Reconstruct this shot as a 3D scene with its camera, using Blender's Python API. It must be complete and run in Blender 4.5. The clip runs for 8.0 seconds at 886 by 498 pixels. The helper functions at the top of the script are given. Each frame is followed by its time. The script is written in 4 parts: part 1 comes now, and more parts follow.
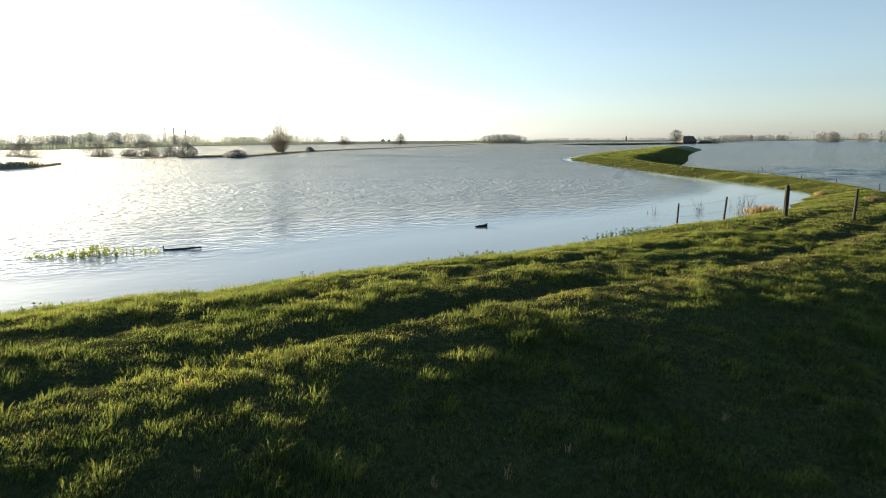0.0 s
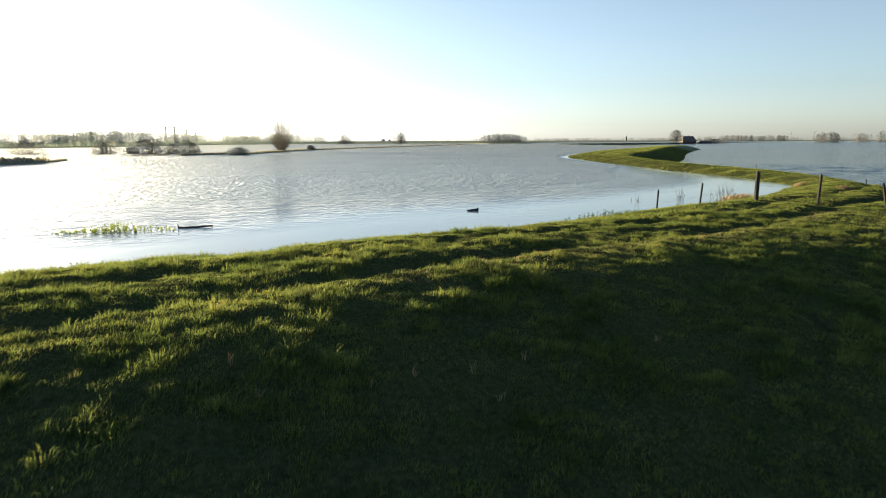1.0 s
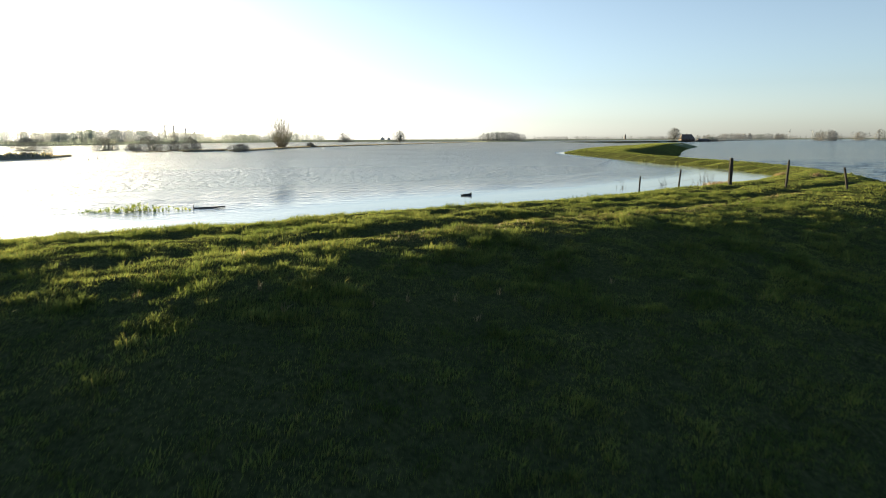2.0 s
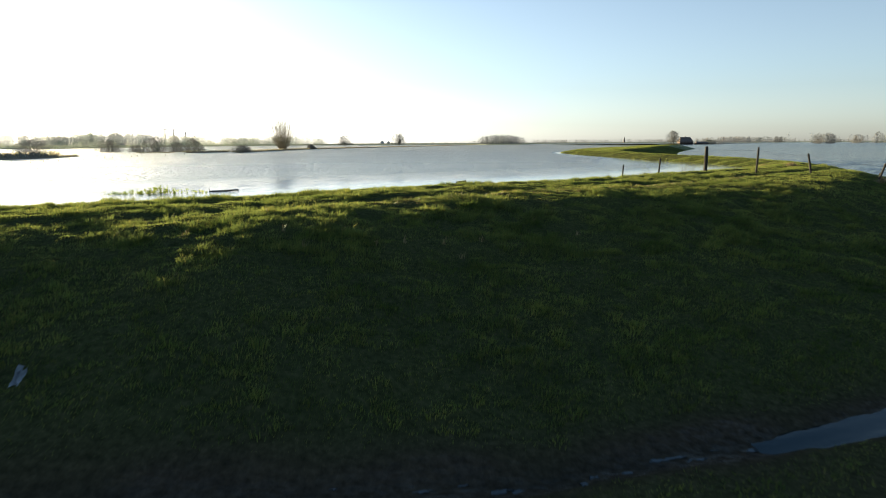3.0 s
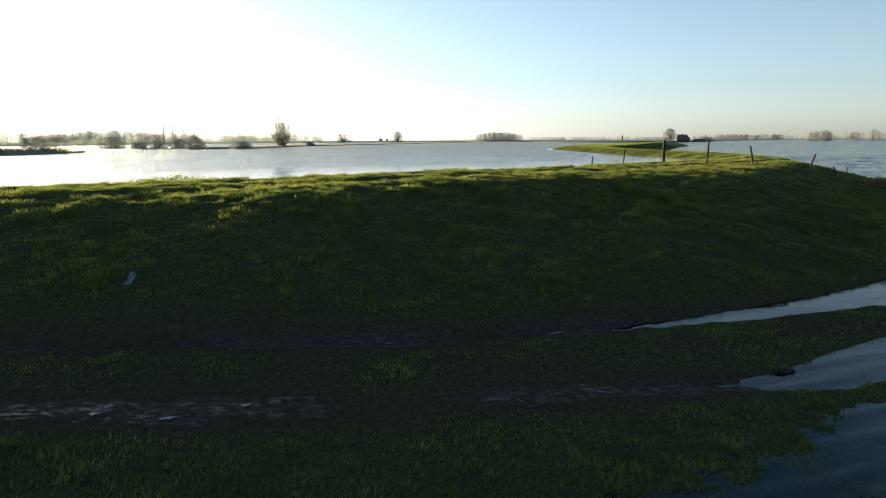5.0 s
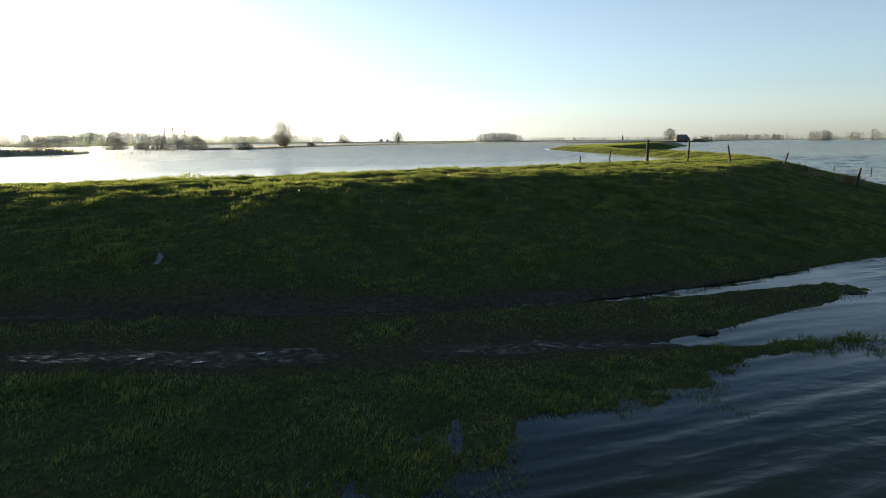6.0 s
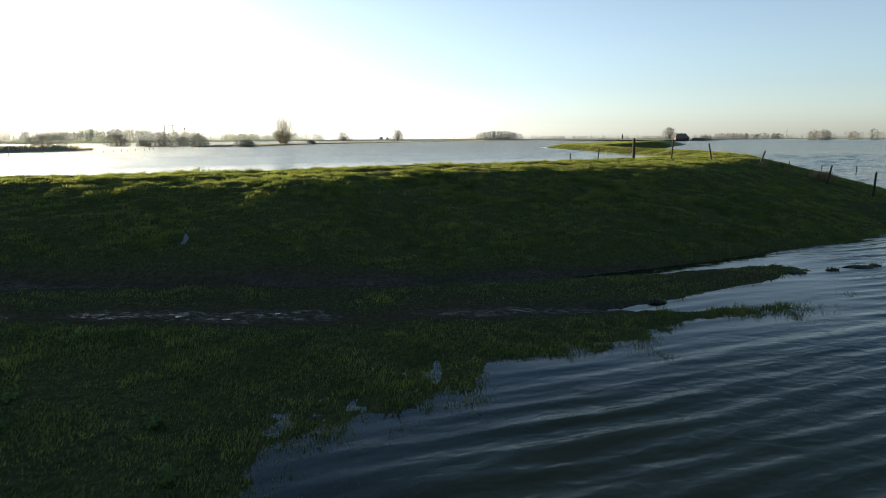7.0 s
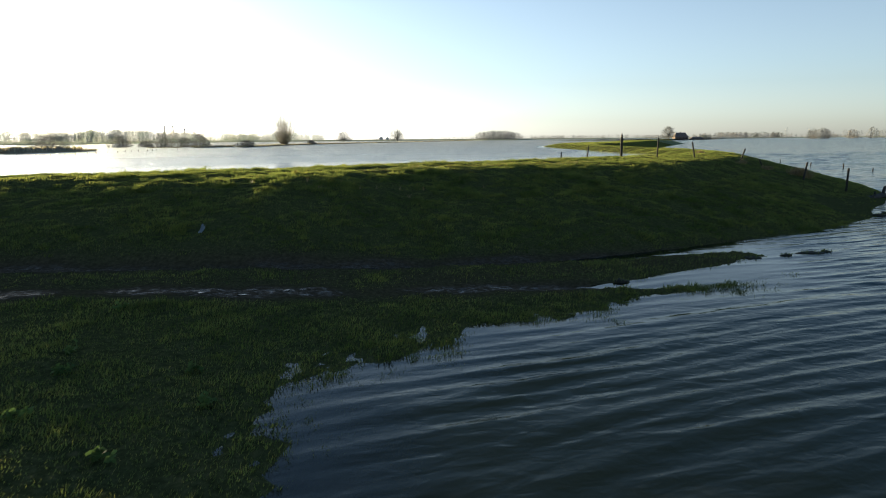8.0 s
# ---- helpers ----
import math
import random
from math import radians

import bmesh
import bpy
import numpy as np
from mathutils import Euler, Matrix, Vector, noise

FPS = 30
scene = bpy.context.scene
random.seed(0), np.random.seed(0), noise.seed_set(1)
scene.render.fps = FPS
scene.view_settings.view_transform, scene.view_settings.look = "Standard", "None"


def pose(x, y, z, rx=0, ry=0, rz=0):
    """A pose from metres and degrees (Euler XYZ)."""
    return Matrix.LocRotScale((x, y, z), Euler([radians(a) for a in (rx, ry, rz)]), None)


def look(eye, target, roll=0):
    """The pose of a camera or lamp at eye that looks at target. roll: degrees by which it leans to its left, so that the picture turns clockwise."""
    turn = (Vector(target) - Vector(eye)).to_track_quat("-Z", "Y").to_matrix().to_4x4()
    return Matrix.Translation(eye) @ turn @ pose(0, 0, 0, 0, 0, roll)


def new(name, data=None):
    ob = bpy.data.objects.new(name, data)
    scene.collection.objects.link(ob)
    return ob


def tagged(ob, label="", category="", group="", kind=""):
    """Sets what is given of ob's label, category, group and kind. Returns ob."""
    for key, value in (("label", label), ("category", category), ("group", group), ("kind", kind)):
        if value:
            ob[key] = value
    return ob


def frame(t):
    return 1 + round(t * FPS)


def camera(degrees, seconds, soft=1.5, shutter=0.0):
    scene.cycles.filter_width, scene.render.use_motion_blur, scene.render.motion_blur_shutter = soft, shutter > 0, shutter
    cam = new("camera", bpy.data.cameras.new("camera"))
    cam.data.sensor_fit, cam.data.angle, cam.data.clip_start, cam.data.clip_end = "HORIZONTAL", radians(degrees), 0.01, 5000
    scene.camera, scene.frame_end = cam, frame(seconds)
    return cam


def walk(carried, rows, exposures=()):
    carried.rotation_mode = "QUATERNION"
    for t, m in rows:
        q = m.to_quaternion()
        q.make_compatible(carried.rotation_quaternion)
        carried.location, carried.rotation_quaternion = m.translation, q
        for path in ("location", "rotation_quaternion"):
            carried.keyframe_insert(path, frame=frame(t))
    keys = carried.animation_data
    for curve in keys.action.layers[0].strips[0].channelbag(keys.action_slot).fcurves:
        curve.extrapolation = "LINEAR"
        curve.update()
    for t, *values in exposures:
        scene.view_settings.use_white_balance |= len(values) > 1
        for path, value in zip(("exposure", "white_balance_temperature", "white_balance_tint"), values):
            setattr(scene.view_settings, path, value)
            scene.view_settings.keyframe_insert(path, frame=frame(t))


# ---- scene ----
cam = camera(70.0, 8.0, 1.0, 0.45)
PATH = [
    (0, (-0.084, 1.445, 5.037), (-0.067, 3.416, 4.699), -0.3),
    (0.5, (0.039, 0.585, 4.804), (0.057, 2.556, 4.467), -0.3),
    (1, (0.177, -0.442, 4.577), (0.193, 1.53, 4.239), -0.2),
    (1.5, (0.27, -1.432, 4.342), (0.288, 0.539, 4.003), -0.2),
    (1.7, (0.297, -1.829, 4.285), (0.315, 0.141, 3.941), -0.2),
    (3, (0.488, -4.796, 3.506), (0.507, -2.824, 3.175), -0.3),
    (3.5, (0.556, -5.821, 3.391), (0.577, -3.849, 3.053), -0.2),
    (4, (0.718, -6.809, 3.356), (0.738, -4.839, 3.015), -0.1),
    (4.5, (0.897, -7.735, 3.325), (0.92, -5.764, 2.985), -0.2),
    (6, (1.402, -10.461, 3.295), (1.423, -8.49, 2.958), -0.4),
    (6.5, (1.511, -11.37, 3.28), (1.534, -9.4, 2.939), -0.3),
    (7, (1.611, -12.34, 3.265), (1.633, -10.369, 2.922), -0.2),
    (7.5, (1.777, -13.24, 3.255), (1.796, -11.269, 2.912), -0.3),
    (8, (1.859, -14.041, 3.243), (1.88, -12.071, 2.9), -0.4),
]
walk(cam, [(t, look(eye, target, roll)) for t, eye, target, roll in PATH], [(0, 2.0, 6120, 5), (8, 2.0, 6120, 5)])

# ---- world, sun ----
SUN_AZ, SUN_EL = radians(-42.5), radians(5.2)      # azimuth from +y towards +x
world = bpy.data.worlds.new("sky")
scene.world = world
world.use_nodes = True
wn, wl = world.node_tree.nodes, world.node_tree.links
wn.clear()
sky = wn.new("ShaderNodeTexSky")
sky.sky_type = "NISHITA"
sky.sun_disc = False
sky.sun_elevation, sky.sun_rotation = SUN_EL, SUN_AZ
sky.air_density, sky.dust_density, sky.ozone_density, sky.altitude = 0.75, 0.65, 2.0, 0
pale = wn.new("ShaderNodeHueSaturation")       # thin haze takes the colour out of the low sky
up = wn.new("ShaderNodeTexCoord")
height = wn.new("ShaderNodeSeparateXYZ")
clear_sky = wn.new("ShaderNodeValToRGB")          # saturation by height: pale near the horizon, clear above
knots = clear_sky.color_ramp.elements
while len(knots) < 4:
    knots.new(0.5)
for knot, (at, much) in zip(knots, [(0.0, 0.36), (0.1, 0.60), (0.2, 0.64), (0.42, 1.0)]):
    knot.position, knot.color = at, (much, much, much, 1)
wl.new(up.outputs["Generated"], height.inputs[0])
wl.new(height.outputs["Z"], clear_sky.inputs[0])
wl.new(clear_sky.outputs[0], pale.inputs["Saturation"])
bg = wn.new("ShaderNodeBackground")
bg.inputs["Strength"].default_value = 0.072
wo = wn.new("ShaderNodeOutputWorld")
wl.new(sky.outputs[0], pale.inputs["Color"])
wl.new(pale.outputs[0], bg.inputs["Color"])
wl.new(bg.outputs[0], wo.inputs[0])

sun_data = bpy.data.lights.new("sun", "SUN")
sun_data.energy, sun_data.angle, sun_data.color = 5.0, radians(0.6), (1.0, 0.81, 0.48)
sun = new("sun", sun_data)
to_sun = Vector((math.sin(SUN_AZ) * math.cos(SUN_EL), math.cos(SUN_AZ) * math.cos(SUN_EL), math.sin(SUN_EL)))
sun.matrix_world = look(to_sun * 50, (0, 0, 0))

# ---- materials ----


def material(name, rough=0.8, spec=0.3):
    m = bpy.data.materials.new(name)
    m.use_nodes = True
    nodes, links = m.node_tree.nodes, m.node_tree.links
    b = nodes["Principled BSDF"]
    b.inputs["Roughness"].default_value = rough
    b.inputs["Specular IOR Level"].default_value = spec
    return m, nodes, links, b


def noise_node(nodes, links, scale, detail=4.0, rough=0.55, stretch=None, space="Object"):
    co = nodes.new("ShaderNodeTexCoord")
    n = nodes.new("ShaderNodeTexNoise")
    n.inputs["Scale"].default_value, n.inputs["Detail"].default_value, n.inputs["Roughness"].default_value = scale, detail, rough
    if stretch:
        mp = nodes.new("ShaderNodeMapping")
        mp.inputs["Scale"].default_value = stretch
        links.new(co.outputs[space], mp.inputs[0])
        links.new(mp.outputs[0], n.inputs["Vector"])
    else:
        links.new(co.outputs[space], n.inputs["Vector"])
    return n


def ramp(nodes, links, source, stops):
    r = nodes.new("ShaderNodeValToRGB")
    e = r.color_ramp.elements
    while len(e) < len(stops):
        e.new(0.5)
    for k, (p, c) in zip(e, stops):
        k.position, k.color = p, (*c, 1)
    links.new(source, r.inputs[0])
    return r


def mixed(nodes, links, fac, a, b, mode="MIX"):
    m = nodes.new("ShaderNodeMix")
    m.data_type, m.blend_type = "RGBA", mode
    if isinstance(fac, float):
        m.inputs[0].default_value = fac
    else:
        links.new(fac, m.inputs[0])
    links.new(a, m.inputs[6])
    links.new(b, m.inputs[7])
    return m.outputs[2]


def bumped(nodes, links, b, height, strength, distance):
    n = nodes.new("ShaderNodeBump")
    n.inputs["Strength"].default_value, n.inputs["Distance"].default_value = strength, distance
    links.new(height, n.inputs["Height"])
    links.new(n.outputs[0], b.inputs["Normal"])
    return n


def rough_stuff(name, dark, light, scale, rough=0.85, bump=0.4, distance=0.01, stretch=None):
    """A matt natural surface, mottled at two scales."""
    m, nodes, links, b = material(name, rough)
    n1 = noise_node(nodes, links, scale, 5, 0.6, stretch)
    n2 = noise_node(nodes, links, scale * 0.13, 3, 0.5, stretch)
    c1 = ramp(nodes, links, n1.outputs[0], [(0.3, dark), (0.7, light)])
    c2 = ramp(nodes, links, n2.outputs[0], [(0.35, (0.7, 0.7, 0.7)), (0.65, (1, 1, 1))])
    links.new(mixed(nodes, links, 1.0, c1.outputs[0], c2.outputs[0], "MULTIPLY"), b.inputs["Base Color"])
    bumped(nodes, links, b, n1.outputs[0], bump, distance)
    return m


def leafy(name, colours, trans=0.35, rough=0.5, spec=0.35, patch=0.6):
    """Blades and leaves: colour by island, patches over the ground, light let through."""
    m, nodes, links, b = material(name, rough, spec)
    geo = nodes.new("ShaderNodeNewGeometry")
    c1 = ramp(nodes, links, geo.outputs["Random Per Island"], colours)
    n = noise_node(nodes, links, patch, 4, 0.6)
    c2 = ramp(nodes, links, n.outputs[0], [(0.32, (0.55, 0.66, 0.55)), (0.52, (1, 1, 1)), (0.66, (1.18, 1.12, 1.0)), (0.80, (1.28, 1.10, 1.0))])
    n4 = noise_node(nodes, links, patch * 3.7, 3, 0.55)
    c4 = ramp(nodes, links, n4.outputs[0], [(0.34, (0.74, 0.76, 0.76)), (0.5, (1.05, 1.05, 1.05)), (0.68, (1.28, 1.27, 1.2))])
    tint = mixed(nodes, links, 1.0, c2.outputs[0], c4.outputs[0], "MULTIPLY")
    colour = mixed(nodes, links, 1.0, c1.outputs[0], tint, "MULTIPLY")
    links.new(colour, b.inputs["Base Color"])
    t = nodes.new("ShaderNodeBsdfTranslucent")
    links.new(colour, t.inputs["Color"])
    ms = nodes.new("ShaderNodeMixShader")
    ms.inputs[0].default_value = trans
    links.new(b.outputs[0], ms.inputs[1])
    links.new(t.outputs[0], ms.inputs[2])
    links.new(ms.outputs[0], nodes["Material Output"].inputs["Surface"])
    return m


def water(name, deep, silt, swell, waves, clear=0.0, rough=(0.05, 0.1), spec=0.5, bend_of_light=1.333, tint=(1, 1, 1)):
    """Wind-ruffled flood water. swell: wave length, turn and height of the crests; waves: rows of noise scale, stretch, turn, height, detail.
    The mesh's attribute "ruffle" says how much the wind reaches each spot."""
    m, nodes, links, b = material(name, 0.1, spec)
    b.inputs["IOR"].default_value = bend_of_light
    b.inputs["Specular Tint"].default_value = (*tint, 1)
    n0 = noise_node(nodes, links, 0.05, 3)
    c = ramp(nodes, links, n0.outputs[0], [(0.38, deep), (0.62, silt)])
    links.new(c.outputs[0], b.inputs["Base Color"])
    co = nodes.new("ShaderNodeTexCoord")
    terms = []
    open_water = nodes.new("ShaderNodeAttribute")
    open_water.attribute_name = "swell"

    def turned(turn, sx, sy):
        mp = nodes.new("ShaderNodeMapping")
        mp.vector_type = "TEXTURE"
        mp.inputs["Rotation"].default_value = (0, 0, radians(turn))
        mp.inputs["Scale"].default_value = (1 / sx, 1 / sy, 1)
        links.new(co.outputs["Object"], mp.inputs[0])
        return mp.outputs[0]

    def times(value, k):
        h = nodes.new("ShaderNodeMath")
        h.operation = "MULTIPLY"
        links.new(value, h.inputs[0])
        if isinstance(k, float):
            h.inputs[1].default_value = k
        else:
            links.new(k, h.inputs[1])
        return h.outputs[0]

    for length, turn, height, bend in swell:
        w = nodes.new("ShaderNodeTexWave")
        w.bands_direction = "Y"
        w.inputs["Scale"].default_value = 0.314 / length
        w.inputs["Distortion"].default_value, w.inputs["Detail"].default_value = bend, 2.0
        w.inputs["Detail Scale"].default_value = 1.3
        links.new(turned(turn, 0.45, 1.0), w.inputs["Vector"])
        crest = nodes.new("ShaderNodeMath")        # narrow crests, broad troughs
        crest.operation = "POWER"
        crest.inputs[1].default_value = 2.2
        links.new(w.outputs["Fac"], crest.inputs[0])
        terms.append(times(times(crest.outputs[0], height), open_water.outputs["Fac"]))
    for scale, stretch, turn, height, detail in waves:
        n = nodes.new("ShaderNodeTexNoise")
        n.inputs["Scale"].default_value, n.inputs["Detail"].default_value = 1.0, detail
        n.inputs["Distortion"].default_value = 0.4
        links.new(turned(turn, scale / stretch, scale), n.inputs["Vector"])
        terms.append(times(n.outputs[0], height))
    total = terms[0]
    for t in terms[1:]:
        a = nodes.new("ShaderNodeMath")
        links.new(total, a.inputs[0])
        links.new(t, a.inputs[1])
        total = a.outputs[0]
    wind = nodes.new("ShaderNodeAttribute")
    wind.attribute_name = "ruffle"
    if clear:                                   # shallow edges let the drowned grass show
        see = nodes.new("ShaderNodeMapRange")
        see.inputs[1].default_value, see.inputs[2].default_value = 0.2, 1.0
        see.inputs[3].default_value, see.inputs[4].default_value = clear, 0.0
        links.new(wind.outputs["Fac"], see.inputs[0])
        links.new(see.outputs[0], b.inputs["Transmission Weight"])
    grain = nodes.new("ShaderNodeMath")
    grain.operation = "MULTIPLY_ADD"
    grain.inputs[1].default_value, grain.inputs[2].default_value = rough[1], rough[0]
    links.new(wind.outputs["Fac"], grain.inputs[0])
    links.new(grain.outputs[0], b.inputs["Roughness"])
    bumped(nodes, links, b, times(total, wind.outputs["Fac"]), 1.0, 1.0)
    return m


M_GRASS = leafy("grass_blades", [(0.0, (0.098, 0.126, 0.040)), (0.5, (0.145, 0.172, 0.042)), (0.85, (0.186, 0.196, 0.045)), (1.0, (0.235, 0.205, 0.062))], 0.60, 0.75, 0.04)
M_STRAW = leafy("dry_grass", [(0.0, (0.18, 0.12, 0.05)), (0.6, (0.28, 0.19, 0.085)), (1.0, (0.38, 0.27, 0.13))], 0.3)
M_WEED = leafy("water_weed", [(0.0, (0.12, 0.17, 0.02)), (0.6, (0.26, 0.30, 0.04)), (1.0, (0.36, 0.36, 0.10))], 0.5)
M_DOCK = leafy("dock_leaves", [(0.0, (0.06, 0.10, 0.03)), (1.0, (0.12, 0.17, 0.05))], 0.4, 0.6, 0.1)
M_TWIG = rough_stuff("twigs", (0.055, 0.045, 0.034), (0.135, 0.11, 0.08), 9, 0.9, 0.3)
M_OSIER = rough_stuff("willow_rods", (0.12, 0.10, 0.06), (0.25, 0.20, 0.12), 9, 0.7, 0.3)
M_BUSH = rough_stuff("bush_twigs", (0.15, 0.14, 0.12), (0.27, 0.25, 0.21), 9, 0.85, 0.3)
M_BANK = rough_stuff("drowned_bank_soil", (0.14, 0.12, 0.08), (0.28, 0.24, 0.16), 3, 0.9, 0.5, 0.05)
M_WOODS = leafy("bare_woods", [(0.0, (0.17, 0.165, 0.17)), (0.6, (0.23, 0.22, 0.22)), (1.0, (0.29, 0.275, 0.265))], 0.16, 0.9, 0.05, 0.02)
# far woods and scrub: distance haze is put into these pale base colours
M_HAZY = leafy("hazed_woods", [(0.0, (0.40, 0.41, 0.39)), (1.0, (0.46, 0.47, 0.44))], 0.5, 0.9, 0.05, 0.02)
M_SCRUB = leafy("hazed_scrub", [(0.0, (0.30, 0.33, 0.27)), (1.0, (0.44, 0.46, 0.38))], 0.45, 0.9, 0.05, 0.02)
M_POST = rough_stuff("weathered_post", (0.022, 0.018, 0.013), (0.052, 0.043, 0.034), 14, 0.9, 0.8, 0.01, (1, 1, 0.12))
M_DRIFT = rough_stuff("wet_driftwood", (0.02, 0.017, 0.015), (0.05, 0.042, 0.035), 10, 0.85, 0.5)
M_WIRE = rough_stuff("rusty_wire", (0.06, 0.05, 0.045), (0.14, 0.11, 0.09), 30, 0.5, 0.2)
M_BRICK = rough_stuff("dark_brick", (0.12, 0.085, 0.07), (0.21, 0.15, 0.12), 3, 0.9)
M_ROOF = rough_stuff("roof_tiles", (0.12, 0.09, 0.075), (0.22, 0.16, 0.13), 4, 0.8)
M_CONC = rough_stuff("pale_concrete", (0.38, 0.38, 0.38), (0.5, 0.5, 0.49), 1, 0.8)
M_STEEL = rough_stuff("painted_steel", (0.22, 0.22, 0.23), (0.34, 0.34, 0.35), 5, 0.5, 0.1)
M_WHITE = rough_stuff("white_plastic", (0.14, 0.17, 0.21), (0.30, 0.34, 0.40), 20, 0.5, 0.4)
# silty flood: base colour raised beyond silt to carry the sky's silvery reflection
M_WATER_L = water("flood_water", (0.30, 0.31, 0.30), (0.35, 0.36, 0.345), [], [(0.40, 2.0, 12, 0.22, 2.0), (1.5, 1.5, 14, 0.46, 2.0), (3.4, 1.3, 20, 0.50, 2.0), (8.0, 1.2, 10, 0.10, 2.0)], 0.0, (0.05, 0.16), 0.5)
M_WATER_R = water("polder_water", (0.008, 0.022, 0.024), (0.050, 0.045, 0.022), [(0.42, 22, 0.016, 2.2), (0.78, 30, 0.020, 2.5)], [(0.5, 2.5, 20, 0.05, 2.0), (1.7, 3.0, 20, 0.045, 2.0), (6.0, 2.0, 15, 0.014, 3.0)], 0.85, (0.02, 0.04), 0.21, 1.255, (0.62, 0.93, 1.0))
M_PUDDLE = rough_stuff("puddle_water", (0.016, 0.018, 0.017), (0.03, 0.03, 0.026), 3, 0.14, 0.05, 0.004)


# ---- shape of the land ----
W_L, W_R = 1.52, 0.0          # levels of the river flood and of the polder water
rng = np.random.default_rng(7)
LATTICE = rng.random((256, 256))


def vnoise(x, y, scale, shift=0):
    x, y = np.asarray(x) * scale + 37.3 * shift, np.asarray(y) * scale + 11.7 * shift
    xi, yi = np.floor(x).astype(int), np.floor(y).astype(int)
    u, v = x - xi, y - yi
    u, v = u * u * (3 - 2 * u), v * v * (3 - 2 * v)
    a, b = LATTICE[xi % 256, yi % 256], LATTICE[(xi + 1) % 256, yi % 256]
    c, d = LATTICE[xi % 256, (yi + 1) % 256], LATTICE[(xi + 1) % 256, (yi + 1) % 256]
    return (a * (1 - u) + b * u) * (1 - v) + (c * (1 - u) + d * u) * v - 0.5


def smooth_line(points, n=3):
    p = [Vector((*q, 0)) for q in points]
    out = []
    for i in range(len(p) - 1):
        a, b, c, d = p[max(i - 1, 0)], p[i], p[i + 1], p[min(i + 2, len(p) - 1)]
        for k in range(n):
            t = k / n
            out.append(0.5 * ((2 * b) + (c - a) * t + (2 * a - 5 * b + 4 * c - d) * t * t + (3 * b - a - 3 * c + d) * t ** 3))
    out.append(p[-1])
    return np.array([(q.x, q.y) for q in out])


def signed(line, x, y):
    """Distance to the line, positive to its left."""
    x, y = np.asarray(x, np.float32), np.asarray(y, np.float32)
    line = np.asarray(line, np.float32)
    best, out = np.full(x.shape, 1e18, np.float32), np.zeros(x.shape, np.float32)
    for (ax, ay), (bx, by) in zip(line[:-1], line[1:]):
        ex, ey = bx - ax, by - ay
        px, py = x - ax, y - ay
        t = np.clip((px * ex + py * ey) / (ex * ex + ey * ey + 1e-12), 0, 1)
        d2 = (px - t * ex) ** 2 + (py - t * ey) ** 2
        near = d2 < best
        best = np.where(near, d2, best)
        out = np.where(near, np.sign(ex * py - ey * px) * np.sqrt(d2), out)
    return out


def smin(a, b, k):
    h = np.clip(0.5 + 0.5 * (b - a) / k, 0, 1)
    return b * (1 - h) + a * h - k * h * (1 - h)


SHORE = smooth_line([(-400, -60), (-120, -12), (-45, 5.5), (-22, 9.5), (-14, 11.5), (-9.5, 13.5), (-7, 15), (-3.3, 17.6), (0.7, 19.9), (5.5, 22.9), (8.9, 26), (12.5, 29),
                     (15.5, 31.4), (19, 35), (23, 40.5), (24.7, 46.3), (24.9, 54.5), (23.9, 64.3), (23.6, 83), (23.4, 97), (25.2, 121), (40, 161), (59, 200), (90, 266),
                     (104, 300), (100, 335), (90, 450), (118, 600), (285, 770), (600, 1500)])
TOE = smooth_line([(-400, -72), (-120, -24), (-45, -6.5), (-22, -2), (-8, 0.2), (-4.3, 0.4), (0.9, 0.9), (3.3, 2.0), (5, 2.75), (6.8, 3.45), (9, 4.45), (12, 6), (15.2, 7.8), (18.5, 10.4),
                   (22.2, 14.8), (25.2, 18.6), (28.8, 24.7), (32.5, 34), (35.5, 47), (36, 60), (36, 80), (38.5, 100), (44, 118), (50, 131), (60, 154), (82, 209),
                   (112, 275), (130, 316), (128, 345), (103, 450), (130, 595), (303, 765), (620, 1490)])
BANK = smooth_line([(-30, -80), (-5, -40), (-2.6, -18), (-0.7, -12), (0.05, -9), (0.0, -7.6), (-0.15, -6.5), (0.05, -5.6), (0.6, -5.15), (1.1, -4.85), (1.65, -4.4), (2.0, -3.9), (2.7, -3.05),
                    (4.2, -2.55), (4.75, -2.15), (5.7, -1.5), (7.25, -0.8), (9.0, -0.15), (10, 1.0), (10.5, 2.6), (10.9, 5.6)])
RUT_A = smooth_line([(-60, -9), (-22, -3), (-8, -0.1), (-4.9, 0.25), (-0.5, 0.7), (1.4, 1.0), (2.8, 1.5), (5.0, 2.25), (6.6, 2.8), (9, 3.75), (12, 5.2), (15, 6)])
RUT_B = smooth_line([(-60, -12), (-22, -5.4), (-8, -2.5), (-3.4, -1.9), (-1.3, -1.75), (1.7, -1.25), (3.5, -0.95), (5.0, -0.6), (6, -0.42), (7, 0.05), (8.4, 0.55), (10.5, 1.6), (14, 3)])
FAR_R = [-3, -0.9, -0.7, -0.565, -0.43, -0.31, -0.19, 0.05, 0.08, 0.14, 0.16, 0.2, 0.35, 0.47, 0.7, 3]
FAR_Y = [150, 290, 300, 330, 440, 560, 690, 690, 560, 560, 800, 850, 1000, 1500, 1700, 1700]


